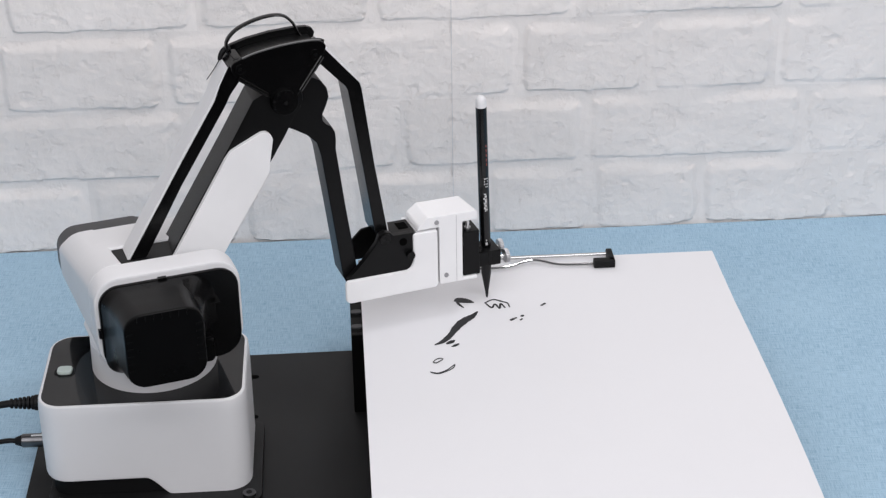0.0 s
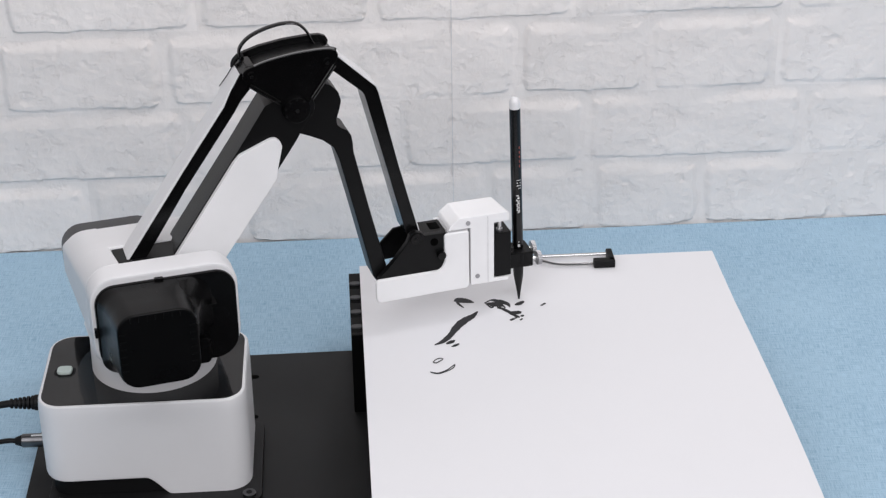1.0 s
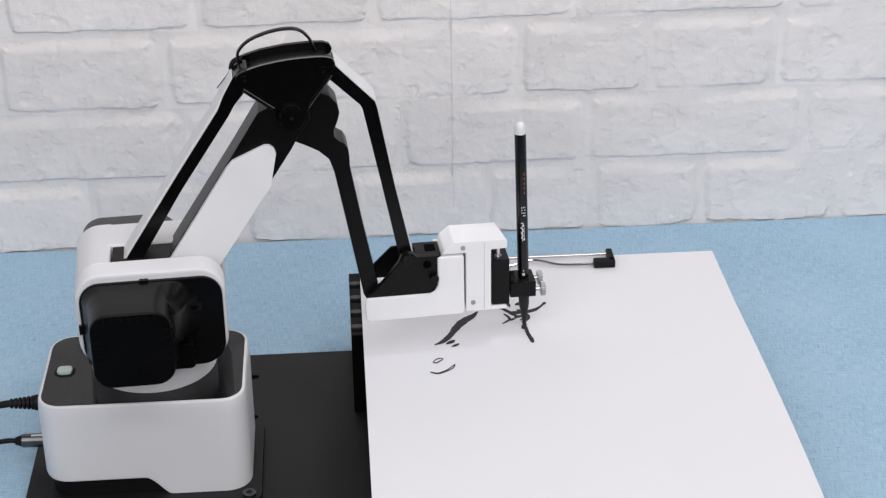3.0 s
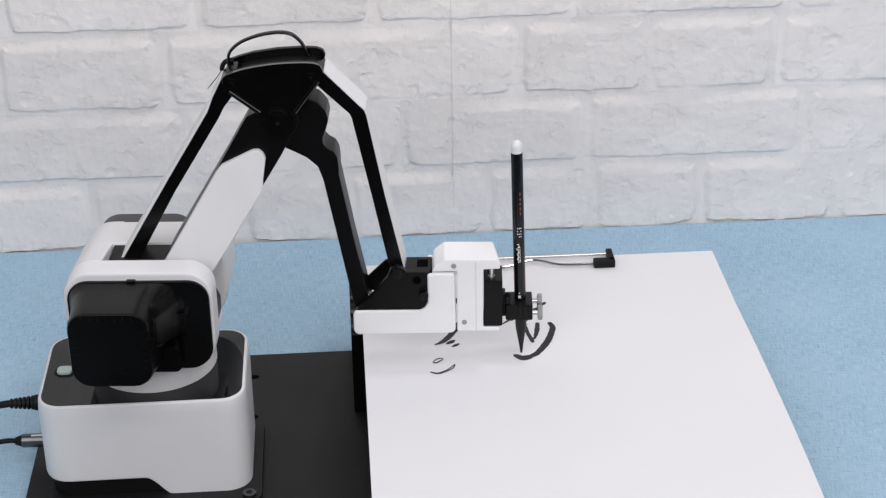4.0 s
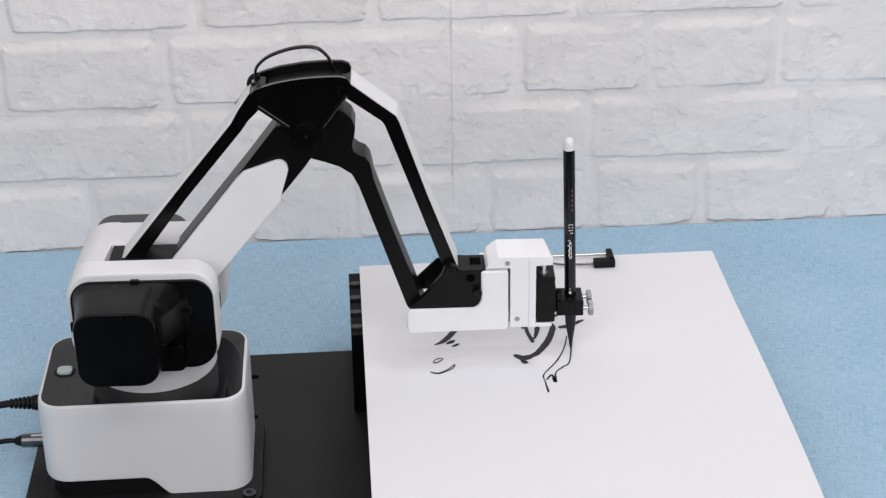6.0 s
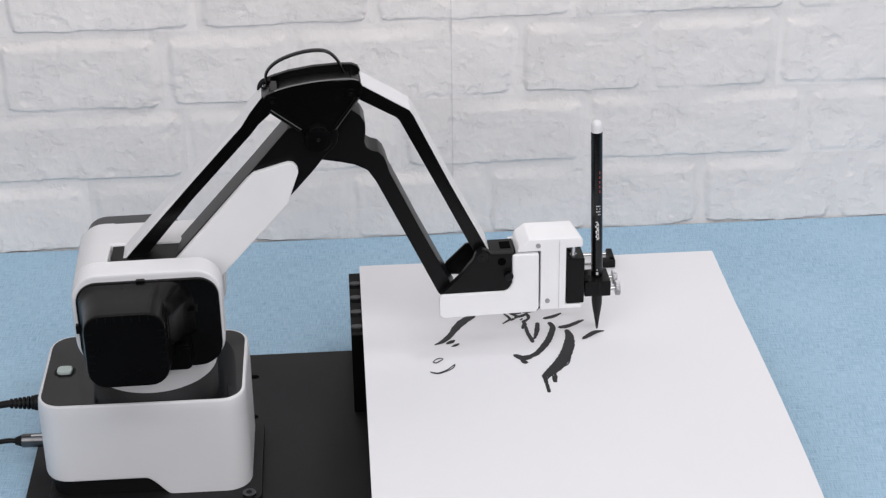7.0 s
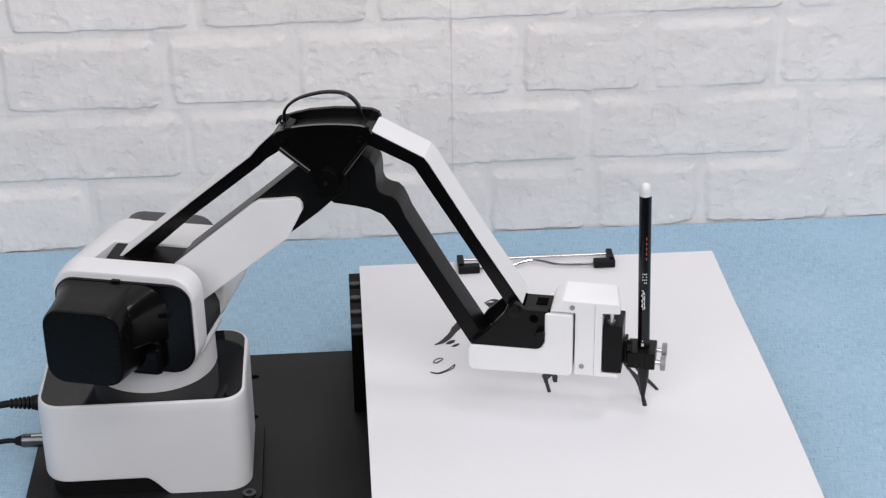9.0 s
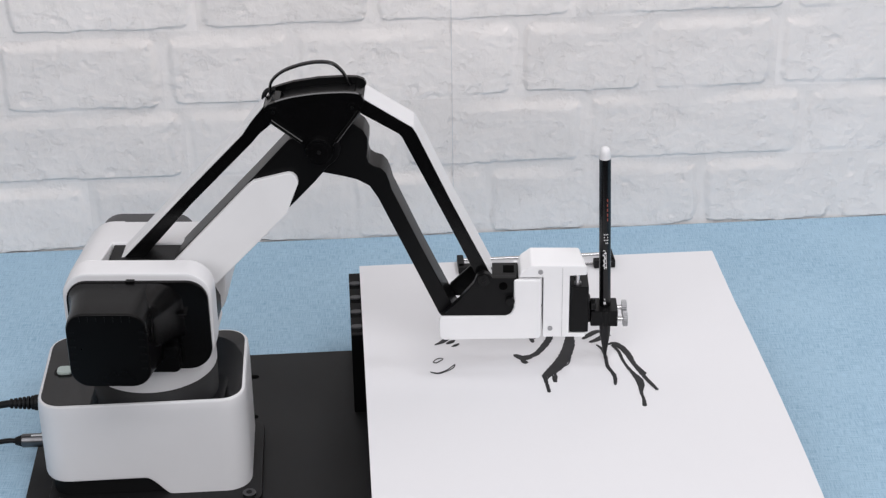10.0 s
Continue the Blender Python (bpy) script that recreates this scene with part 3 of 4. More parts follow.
def make_turret(robot):
    """In the turret's own space: x along the arm's reach, y away from the motor side."""
    t = part("turret", bmesh.new(), WHITE, robot, "white motor housing that turns on the base")
    bm = bmesh.new()
    prism(rounded(-0.0420, 0.0502, 0.0982, 0.1656, [0.022, 0.019, 0.0165, 0.0165], 8), -0.0525, -0.0345, 0.0022, bm)
    prism(rounded(-0.0418, 0.0500, 0.0984, 0.1654, [0.022, 0.019, 0.0163, 0.0163], 8), -0.0450, -0.0347, 0.0, bm)
    prism(rounded(-0.0420, 0.0502, 0.0990, 0.1656, [0.026, 0.020, 0.0165, 0.0165], 8), 0.0060, 0.0600, 0.0030, bm)
    prism(rounded(-0.0420, -0.0195, 0.1000, 0.1656, [0.020, 0.001, 0.001, 0.0165], 8), -0.0348, 0.0590, 0.0, bm)
    prism(rounded(-0.0400, 0.0460, 0.0992, 0.1080, 0.004, 3), -0.0348, 0.0080, 0.0, bm)
    for v in bm.verts:
        back = max(0.0, v.co.y + 0.0325)
        v.co.z -= 0.222 * back * max(0.0, min(1.0, (v.co.z - 0.115) / 0.045))
        v.co.x -= 0.050 * back * max(0.0, min(1.0, -v.co.x / 0.03))
    bm.to_mesh(t.data)
    bm.free()
    for p in t.data.polygons:
        p.use_smooth = True
    t.data.set_sharp_from_angle(angle=radians(35))
    part("slot_fill", prism([(-0.0194, 0.1085), (0.046, 0.1085), (0.046, 0.118), (0.030, 0.1550), (-0.0194, 0.1550)], -0.0343, 0.0058, 0.0), BLACK_MATT, t, "black block that fills the arm slot")
    face = part("motor_cover", prism(rounded(-0.0392, 0.0482, 0.0990, 0.1608, [0.018, 0.0155, 0.013, 0.013], 8), -0.0550, -0.0515, 0.0010), BLACK, t, "glossy black motor cover")
    # the motor's cap, stepped out of the cover
    own = bmesh.new()
    rings = []
    for y, a in ((-0.0545, (-0.0382, 0.0235, 0.0998, 0.1602)), (-0.0590, (-0.0362, 0.0214, 0.1022, 0.1601)), (-0.0640, (-0.0345, 0.0196, 0.1045, 0.1600)), (-0.0780, (-0.0327, 0.0182, 0.1078, 0.1604)), (-0.0930, (-0.0317, 0.0174, 0.1106, 0.1610)), (-0.0944, (-0.0312, 0.0169, 0.1111, 0.1605)), (-0.0950, (-0.0303, 0.0160, 0.1120, 0.1596))):
        rings.append([own.verts.new((x, y, z)) for x, z in rounded(a[0], a[1], a[2], a[3], 0.0115, 6)])
    for a, b in zip(rings, rings[1:]):
        for k in range(len(a)):
            j = (k + 1) % len(a)
            own.faces.new((a[k], a[j], b[j], b[k]))
    own.faces.new(rings[-1])
    cap = part("motor_cap", own, CAP, t, "black ribbed motor cap")
    for i in range(6):
        z = 0.1210 + i * 0.0050
        for x in (-0.0300, 0.0120):
            part("vent_slit", box(x, x + 0.0036, -0.09525, -0.0949, z + 0.0022, z + 0.0034, 0), BLACK_MATT, cap)
    for i in range(7):
        x = -0.0230 + i * 0.0050
        part("vent_slit", box(x, x + 0.0009, -0.09525, -0.0949, 0.1560, 0.1594, 0), BLACK_MATT, cap)
    # the gear's bulge beside the cap, its step and the rib
    own = bmesh.new()
    rings = []
    for y, a, r in ((-0.0546, (0.0040, 0.0330, 0.1225, 0.1602), 0.0150), (-0.0570, (0.0040, 0.0312, 0.1232, 0.1600), 0.0145), (-0.0640, (0.0040, 0.0272, 0.1250, 0.1592), 0.0130), (-0.0720, (0.0040, 0.0234, 0.1268, 0.1580), 0.0115), (-0.0780, (0.0040, 0.0204, 0.1285, 0.1566), 0.0100), (-0.0795, (0.0040, 0.0184, 0.1298, 0.1548), 0.0085)):
        rings.append([own.verts.new((x, y, z)) for x, z in rounded(a[0], a[1], a[2], a[3], [0.001, 0.003, r, 0.001], 8)])
    for a, b in zip(rings, rings[1:]):
        for k in range(len(a)):
            j = (k + 1) % len(a)
            own.faces.new((a[k], a[j], b[j], b[k]))
    own.faces.new(rings[-1])
    part("gear_bulge", own, BLACK, t, "rounded black bulge beside the cap")
    part("side_boss", prism(rounded(0.0180, 0.0285, 0.1170, 0.1392, 0.002, 5), -0.0590, -0.0548, 0.0016), BLACK, t)
    part("side_boss", prism(rounded(0.0080, 0.0292, 0.1006, 0.1200, 0.004, 6), -0.0635, -0.0548, 0.0030), CAP, t)
    part("rib", box(0.0200, 0.0350, -0.0600, -0.0548, 0.1396, 0.1410, 0.0005), SHEEN, t, "thin glossy rib")
    part("latch", box(-0.0015, 0.0040, -0.0552, -0.0510, 0.1602, 0.1617, 0.0004), BLACK, t)
    part("latch", box(-0.0408, -0.0378, -0.0552, -0.0515, 0.1270, 0.1330, 0.0004), BLACK, t)
    part("rear_cap", prism(rounded(-0.0450, 0.0200, 0.0985, 0.1372, 0.014, 7), 0.0598, 0.0900, 0.0040), GREY_PANEL, t, "dark grey rear motor cap")
    return t


def make_upper_arm(robot):
    """Along x from the shoulder to the elbow."""
    bar = [(-0.012, -0.0125), (0.1080, -0.0130), (0.1250, -0.0128), (0.1385, -0.0118)]
    bar += [(UPPER + 0.0125 * math.cos(radians(a)), 0.0125 * math.sin(radians(a))) for a in range(-90, 91, 20)]
    bar += [(0.1356, 0.0178), (0.1009, 0.0169), (0.0281, 0.0163), (-0.012, 0.0150)]
    bm = prism(bar, -0.0130, 0.0165, 0.0008)
    for v in bm.verts:
        if v.co.y > 0:
            v.co.z -= 0.0018
    arm = part("upper_arm", bm, BLACK_MATT, robot, "black upper arm beam with white side covers")
    cover = [(-0.008, -0.0138), (0.0990, -0.0138), (0.1050, -0.0108), (0.1190, -0.0050), (0.1212, -0.0020), (0.1216, 0.0014), (0.1198, 0.0042), (0.1165, 0.0064), (0.1010, 0.0160), (0.0950, 0.0168), (-0.008, 0.0155)]
    part("side_cover", prism(cover, -0.0172, -0.0131, 0.0008), WHITE_LIT, arm, "white plastic side cover")
    part("side_cover", prism([(x, z - 0.0045 if z > 0 else z) for x, z in cover], 0.0167, 0.0196, 0.0008), WHITE_LIT, arm, "white plastic side cover")
    return arm


def make_link_rod(robot):
    """The thin upper link, along x from above the shoulder to the elbow plate."""
    shape = [(-0.024, -0.0074), (0.0140, -0.0066), (0.0600, -0.0046), (0.1180, -0.0048), (0.1260, -0.0042), (0.1441, -0.0060), (0.1490, -0.0040), (0.1500, 0.0010), (0.1470, 0.0050), (0.1411, 0.0056), (0.1280, 0.0046), (0.1180, 0.0028), (0.0690, 0.0028), (-0.024, 0.0018)]
    link = part("link_rod", prism(shape, -0.0115, 0.0065, 0.0006), BLACK, robot, "black link rod with a white top strip")
    part("top_strip", prism([(-0.023, 0.0019), (0.069, 0.0029), (0.118, 0.0029), (0.128, 0.0047), (0.141, 0.0057), (0.141, 0.0063), (0.128, 0.0060), (0.118, 0.0046), (0.069, 0.0048), (-0.023, 0.0032)], -0.0110, 0.0062, 0.0002), WHITE, link, "white top strip")
    return link


def make_elbow(robot):
    """The level plate over the elbow; x and z from the elbow's hub."""
    outline = [(-0.0324, 0.0240), (-0.0322, 0.0280), (-0.0300, 0.0300), (-0.0252, 0.0318), (-0.0160, 0.0344), (-0.0009, 0.0367), (0.0141, 0.0375), (0.0230, 0.0371), (0.0270, 0.0355), (0.0285, 0.0325), (0.0275, 0.0290)]
    outline += [(0.0105, 0.0050)] + [(0.0092 * math.cos(radians(a)), 0.0092 * math.sin(radians(a))) for a in range(20, -201, -20)] + [(-0.0110, 0.0050), (-0.0305, 0.0195)]
    plate = part("elbow_plate", prism(outline, -0.0150, -0.0112, 0.0006), BLACK, robot, "black fan-shaped elbow plate")
    part("far_plate", prism(outline, 0.0112, 0.0150, 0.0006), BLACK, plate)
    part("bridge", prism([(-0.028, 0.0262), (-0.016, 0.0300), (0.0, 0.0322), (0.015, 0.0330), (0.024, 0.0322), (0.024, 0.0295), (0.0, 0.0285), (-0.027, 0.0235)], -0.0112, 0.0112, 0.0004), BLACK_MATT, plate)
    rim = bmesh.new()
    top = glide([(x, -0.0146, z + 0.0004) for x, z in outline[3:9]], 5)
    tube(top, 0.0011, 8, rim)
    part("rim", rim, SHEEN, plate, "raised glossy rim")
    part("flank_rib", tube([(-0.0285, -0.0152, 0.0200), (-0.0105, -0.0152, 0.0060)], 0.0017, 14), SHEEN, plate, "polished flank rib")
    part("flank_rib", tube([(0.0255, -0.0152, 0.0265), (0.0105, -0.0152, 0.0060)], 0.0017, 14), SHEEN, plate, "polished flank rib")
    hub = part("hub", rod((0, -0.0180, 0), (0, -0.0148, 0), 0.0086, 32, None, None, 0.0008), BLACK, plate, "round elbow hub")
    part("hub_ring", rod((0, -0.0182, 0), (0, -0.0178, 0), 0.0060, 28, None, None, 0.0002), BLACK, hub)
    part("hub_socket", rod((0, -0.0190, 0), (0, -0.0184, 0), 0.0013, 6), RUBBER, hub)
    for k in range(5):
        a = radians(55 + k * 18 * 2)
        part("hub_tooth", rod((0.0078 * math.cos(a), -0.0186, 0.0078 * math.sin(a)), (0.0078 * math.cos(a), -0.0178, 0.0078 * math.sin(a)), 0.0010, 8, None, None, 0.0003), SHEEN, hub)
    for x, z in (TRI_R, TRI_L):
        s = part("pivot_screw", rod((x, -0.0160, z), (x, -0.0148, z), 0.0034, 20, None, None, 0.0004), BLACK, plate)
        part("screw_socket", rod((x, -0.0164, z), (x, -0.0158, z), 0.0012, 6), BLACK_MATT, s)
    loop = glide([(-0.0285, 0.0020, 0.0240), (-0.0302, 0.0040, 0.0315), (-0.0290, 0.0060, 0.0372), (-0.0225, 0.0080, 0.0425), (-0.0120, 0.0085, 0.0465), (-0.0010, 0.0090, 0.0482), (0.0080, 0.0095, 0.0470), (0.0140, 0.0100, 0.0415), (0.0185, 0.0100, 0.0330), (0.0235, 0.0100, 0.0270)], 7)
    part("cable_loop", tube(loop, 0.00095, 10, None, 2.6), PEN_BLACK, plate, "flat black cable looped over the elbow")
    part("cable_end", tube(glide([(-0.0275, 0.0060, 0.0320), (-0.0318, 0.0055, 0.0312), (-0.0340, 0.0052, 0.0285), (-0.0346, 0.0050, 0.0255)], 6), 0.0015, 8), RUBBER, plate)
    part("loose_wire", tube(glide([(-0.0346, 0.0050, 0.0260), (-0.0385, 0.0046, 0.0205), (-0.0440, 0.0040, 0.0140)], 6), 0.0003, 6), RUBBER, plate)
    return plate


def make_forearm(robot):
    """Along x from the elbow's hub to the wrist's lower pivot."""
    shape = [(-0.0100, -0.0040), (0.0000, -0.0105), (0.0140, -0.0095), (0.0240, 0.0002), (0.0305, 0.0058), (0.0385, 0.0098), (0.0480, 0.0094), (0.0900, 0.0022), (0.1376, -0.0062), (0.1440, -0.0052), (0.1470, -0.0010), (0.1440, 0.0038), (0.1350, 0.0050), (0.0900, 0.0124), (0.0480, 0.0200), (0.0420, 0.0222), (0.0370, 0.0234), (0.0325, 0.0228), (0.0290, 0.0200), (0.0255, 0.0186), (0.0215, 0.0200), (0.0170, 0.0240), (0.0120, 0.0276), (0.0060, 0.0285), (-0.0010, 0.0262), (-0.0080, 0.0190), (-0.0115, 0.0080)]
    bm = prism(shape, -0.0108, 0.0108, 0.0009)
    # the far side draws in towards the wrist
    for v in bm.verts:
        if v.co.y > 0:
            v.co.y -= 0.0020 * max(0.0, min(1.0, (v.co.x - 0.030) / 0.055))
    arm = part("forearm", bm, BLACK_MATT, robot, "black plastic forearm beam")
    return arm


def make_forearm_rod(robot):
    """Along x from the elbow plate to the wrist's upper pivot, bent near the elbow."""
    shape = [(-0.0030, -0.0035), (0.0020, -0.0040), (0.0075, 0.0005), (0.0315, 0.0118), (0.0345, 0.0122), (0.0900, 0.0038), (0.1400, -0.0042), (0.1445, -0.0030), (0.1458, 0.0008), (0.1440, 0.0040), (0.1377, 0.0048), (0.0900, 0.0118), (0.0375, 0.0208), (0.0330, 0.0210), (0.0010, 0.0072), (-0.0032, 0.0040)]
    link = part("forearm_rod", prism(shape, -0.0105, 0.0125, 0.0006), BLACK, robot, "black bent link rod with a white top strip")
    part("top_strip", prism([(0.0010, 0.0073), (0.0330, 0.0211), (0.0375, 0.0209), (0.0900, 0.0119), (0.1377, 0.0049), (0.1432, 0.0041), (0.1434, 0.0048), (0.1379, 0.0056), (0.0900, 0.0126), (0.0377, 0.0216), (0.0329, 0.0218), (0.0008, 0.0080)], -0.0100, 0.0123, 0.0002), WHITE, link, "white top strip")
    return link


def make_wrist(robot):
    """Level at all times; x and z from the wrist's upper pivot."""
    w = part("wrist", prism([(-0.0270, -0.0262), (-0.0157, -0.0148), (-0.0060, -0.0025), (-0.0040, 0.0030), (0.0000, 0.0048), (0.0040, 0.0035), (0.0060, 0.0010), (0.0210, 0.0008), (0.0210, -0.0262)], -0.0168, -0.0120, 0.0006), BLACK_MATT, robot, "black wrist bracket")
    part("far_cheek", prism([(-0.0268, -0.0262), (-0.0208, -0.0165), (-0.0082, -0.0040), (0.0050, -0.0025), (0.0050, -0.0262)], 0.0095, 0.0118, 0.0006), BLACK_MATT, w)
    part("bracket_block", box(0.0055, 0.0218, -0.0119, 0.0060, -0.0250, 0.0003, 0.0006), BLACK_MATT, w)
    # Thin near-black patch paints the dark of a recess
    part("slot", box(0.0125, 0.0195, -0.0075, 0.0015, 0.0003, 0.0007, 0.0002), VOID, w, "near-black square painting the shade of a recess")
    body = [(-0.0286, -0.0402), (-0.0286, -0.0288), (-0.0274, -0.0262), (0.0140, -0.0260), (0.0172, -0.0245), (0.0192, -0.0200), (0.0192, 0.0002), (0.0366, 0.0002), (0.0368, -0.0408), (0.0348, -0.0428), (-0.0252, -0.0436), (-0.0277, -0.0425)]
    part("white_shell", prism(body, -0.0182, -0.0150, 0.0015), WHITE_LIT, w, "white lower wrist shell")
    part("white_shell", prism([(max(x, -0.0118), z) for x, z in body[2:-2]] + [(-0.0118, -0.0430)], 0.0064, 0.0092, 0.0008), WHITE_LIT, w, "white lower wrist shell")
    part("shell_floor", box(-0.0120, 0.0366, -0.0152, 0.0062, -0.0432, -0.0290, 0.0010), WHITE, w)
    part("shell_end", box(0.0222, 0.0364, -0.0152, 0.0062, -0.0285, 0.0002, 0.0004), WHITE, w)
    for x, z, r in ((0.0125, -0.0045, 0.0027),):
        # Near-black disc paints the dark of a drilled hole
        part("bracket_hole", rod((x, -0.0172, z), (x, -0.0166, z), r, 20), VOID, w, "near-black disc painting the shade of a round hole")
    part("bolt", rod((0.0168, -0.0205, -0.0142), (0.0168, -0.0166, -0.0142), 0.0030, 20, None, None, 0.0005), BLACK, w)
    piv = part("pivot_screw", rod((0, -0.0182, 0), (0, -0.0166, 0), 0.0040, 22, None, None, 0.0005), BLACK, w)
    part("screw_socket", rod((0, -0.0186, 0), (0, -0.0180, 0), 0.0012, 6), RUBBER, piv)
    part("cross_pin", rod((0, -0.0119, 0), (0, 0.0116, 0), 0.0040, 24), BLACK, w)
    # the pen module: a white C-shaped frame, a rod and a sliding clamp
    frame_outline = [(0.0378, -0.0418), (0.0378, 0.0015), (0.0222, 0.0015), (0.0236, 0.0050), (0.0300, 0.0100), (0.0640, 0.0098), (0.0652, 0.0085), (0.0652, 0.0030), (0.0545, 0.0026), (0.0545, -0.0392), (0.0650, -0.0392), (0.0650, -0.0420)]
    bm = prism(frame_outline, -0.0172, 0.0085, 0.0010)
    for v in bm.verts:
        if v.co.y > 0.006 and v.co.x > 0.060:
            v.co.x -= 0.0035
    m = part("pen_module", bm, WHITE_LIT, w, "white pen-lift module")
    part("module_seam", box(0.0498, 0.0500, -0.01735, -0.0170, -0.0410, 0.0085, 0), NICKEL, m)
    for x, z in ((0.0360, 0.0057), (0.0424, -0.0351)):
        part("module_screw", rod((x, -0.0178, z), (x, -0.0171, z), 0.0016, 16), NICKEL, m, "small steel screw")
    part("guide_rod", rod((0.0598, -0.0120, -0.0395), (0.0598, -0.0120, 0.0030), 0.0013, 14), STEEL, m)
    part("guide_rod", rod((0.0598, -0.0010, -0.0395), (0.0598, -0.0010, 0.0030), 0.0013, 14), STEEL, m)
    s = part("slider", box(0.0550, 0.0668, -0.0165, 0.0050, -0.0388, -0.0058, 0.0008), BLACK_MATT, w, "black sliding carriage")
    for y in (-0.012, -0.001):
        part("bushing", rod((0.0598, y, -0.0060), (0.0598, y, -0.0042), 0.0023, 18), NICKEL, s)
    part("slider_plate", box(0.0669, 0.0690, -0.0040, 0.0060, -0.0388, -0.0230, 0.0006), BLACK_MATT, s)
    part("slider_nut", rod((0.0688, -0.0035, -0.0255), (0.0722, -0.0035, -0.0255), 0.0040, 6, None, None, 0.0004), BLACK, s)
    c = part("pen_clamp", box(0.0690, 0.0772, -0.0060, 0.0125, -0.0405, -0.0295, 0.0007), BLACK_MATT, w, "black two-piece pen clamp")
    part("clamp_jaw", box(0.0800, 0.0865, -0.0060, 0.0125, -0.0408, -0.0295, 0.0007), BLACK_MATT, c)
    part("clamp_cheek", box(0.0770, 0.0802, -0.0060, -0.0004, -0.0405, -0.0295, 0.0004), BLACK_MATT, c)
    for y, z in ((-0.0030, -0.0366), (0.0085, -0.0345)):
        k = part("thumb_screw", rod((0.0860, y, z), (0.0900, y, z), 0.0016, 14), STEEL, c, "knurled steel thumb screw")
        head = bmesh.new()
        for q in range(24):
            a, b2 = 2 * math.pi * q / 24, 2 * math.pi * (q + 0.5) / 24
            rod((0.0900, y + 0.0044 * math.cos(a), z + 0.0044 * math.sin(a)), (0.0928, y + 0.0044 * math.cos(a), z + 0.0044 * math.sin(a)), 0.0006, 6, head)
        rod((0.0898, y, z), (0.0930, y, z), 0.0045, 28, head, None, 0.0004)
        part("knurled_head", head, NICKEL, k)
    return w


def make_pen():
    """Its origin is the nib's point."""
    pen = thing("marker_pen", "slim black marker pen with a white rounded end", "pen")
    part("nib", rod((0, 0, 0), (0, 0, 0.0040), 0.0006, 14, None, 0.0012), INK_BLACK, pen, "worn black fibre nib")
    prof = [(0.0010, 0.0034), (0.0016, 0.0075), (0.0026, 0.0140), (0.0034, 0.0195), (0.0036, 0.0240), (0.0036, 0.0330), (0.0033, 0.0335)]
    bm = bmesh.new()
    rings = [[bm.verts.new((r * math.cos(2 * math.pi * k / 28), r * math.sin(2 * math.pi * k / 28), z)) for k in range(28)] for r, z in prof]
    for a, b in zip(rings, rings[1:]):
        for k in range(28):
            bm.faces.new((a[k], a[(k + 1) % 28], b[(k + 1) % 28], b[k]))
    bm.faces.new(rings[0]), bm.faces.new(rings[-1])
    part("grip", bm, PEN_GRIP, pen, "tapered matt black grip")
    barrel = part("barrel", rod((0, 0, 0.0332), (0, 0, 0.1452), 0.00375, 32, None, None, 0.0003), PEN_BLACK, pen, "glossy black barrel with white print")
    cap = bmesh.new()
    prof = [(0.0037, 0.1452), (0.0037, 0.1482), (0.0034, 0.1505), (0.0024, 0.1522), (0.0010, 0.1530)]
    rings = [[cap.verts.new((r * math.cos(2 * math.pi * k / 28), r * math.sin(2 * math.pi * k / 28), z)) for k in range(28)] for r, z in prof]
    for a, b in zip(rings, rings[1:]):
        for k in range(28):
            cap.faces.new((a[k], a[(k + 1) % 28], b[(k + 1) % 28], b[k]))
    cap.faces.new(rings[-1])
    part("end_plug", cap, WHITE, pen, "white rounded end plug")
    # print on the barrel, as plain bars that follow its round
    def bar(a0, a1, z0, z1, mat):
        own = bmesh.new()
        r, n = 0.00381, 5
        lo = [own.verts.new((r * math.cos(radians(a0 + (a1 - a0) * k / n)), r * math.sin(radians(a0 + (a1 - a0) * k / n)), z0)) for k in range(n + 1)]
        hi = [own.verts.new((r * math.cos(radians(a0 + (a1 - a0) * k / n)), r * math.sin(radians(a0 + (a1 - a0) * k / n)), z1)) for k in range(n + 1)]
        for k in range(n):
            own.faces.new((lo[k], lo[k + 1], hi[k + 1], hi[k]))
        part("print_bar", own, mat, barrel)
    rng = random.Random(8)
    z = 0.0690
    for k in range(13):
        h = rng.uniform(0.0006, 0.0011)
        a = -106 + 9 * math.sin(k * 1.9) + rng.uniform(-4, 4)
        bar(a, a + rng.uniform(9, 26), z, z + h, PRINT_WHITE)
        z += h + rng.uniform(0.0001, 0.0004)
    bar(-84, -79, 0.0690, 0.0790, PRINT_WHITE)
    bar(-100, -95, 0.0720, 0.0790, PRINT_WHITE)
    for k in range(4):
        for a in (-104, -88, -72):
            if rng.random() < 0.75:
                bar(a, a + 9, 0.0872 + 0.0020 * k, 0.0880 + 0.0020 * k, PRINT_WHITE)
    for k in range(5):
        bar(-74, -64, 0.1030 + 0.0034 * k, 0.1050 + 0.0034 * k, PRINT_RED)
    bar(-108, -84, 0.0430, 0.0450, PRINT_WHITE)
    bar(-100, -92, 0.0462, 0.0472, PRINT_WHITE)
    return pen


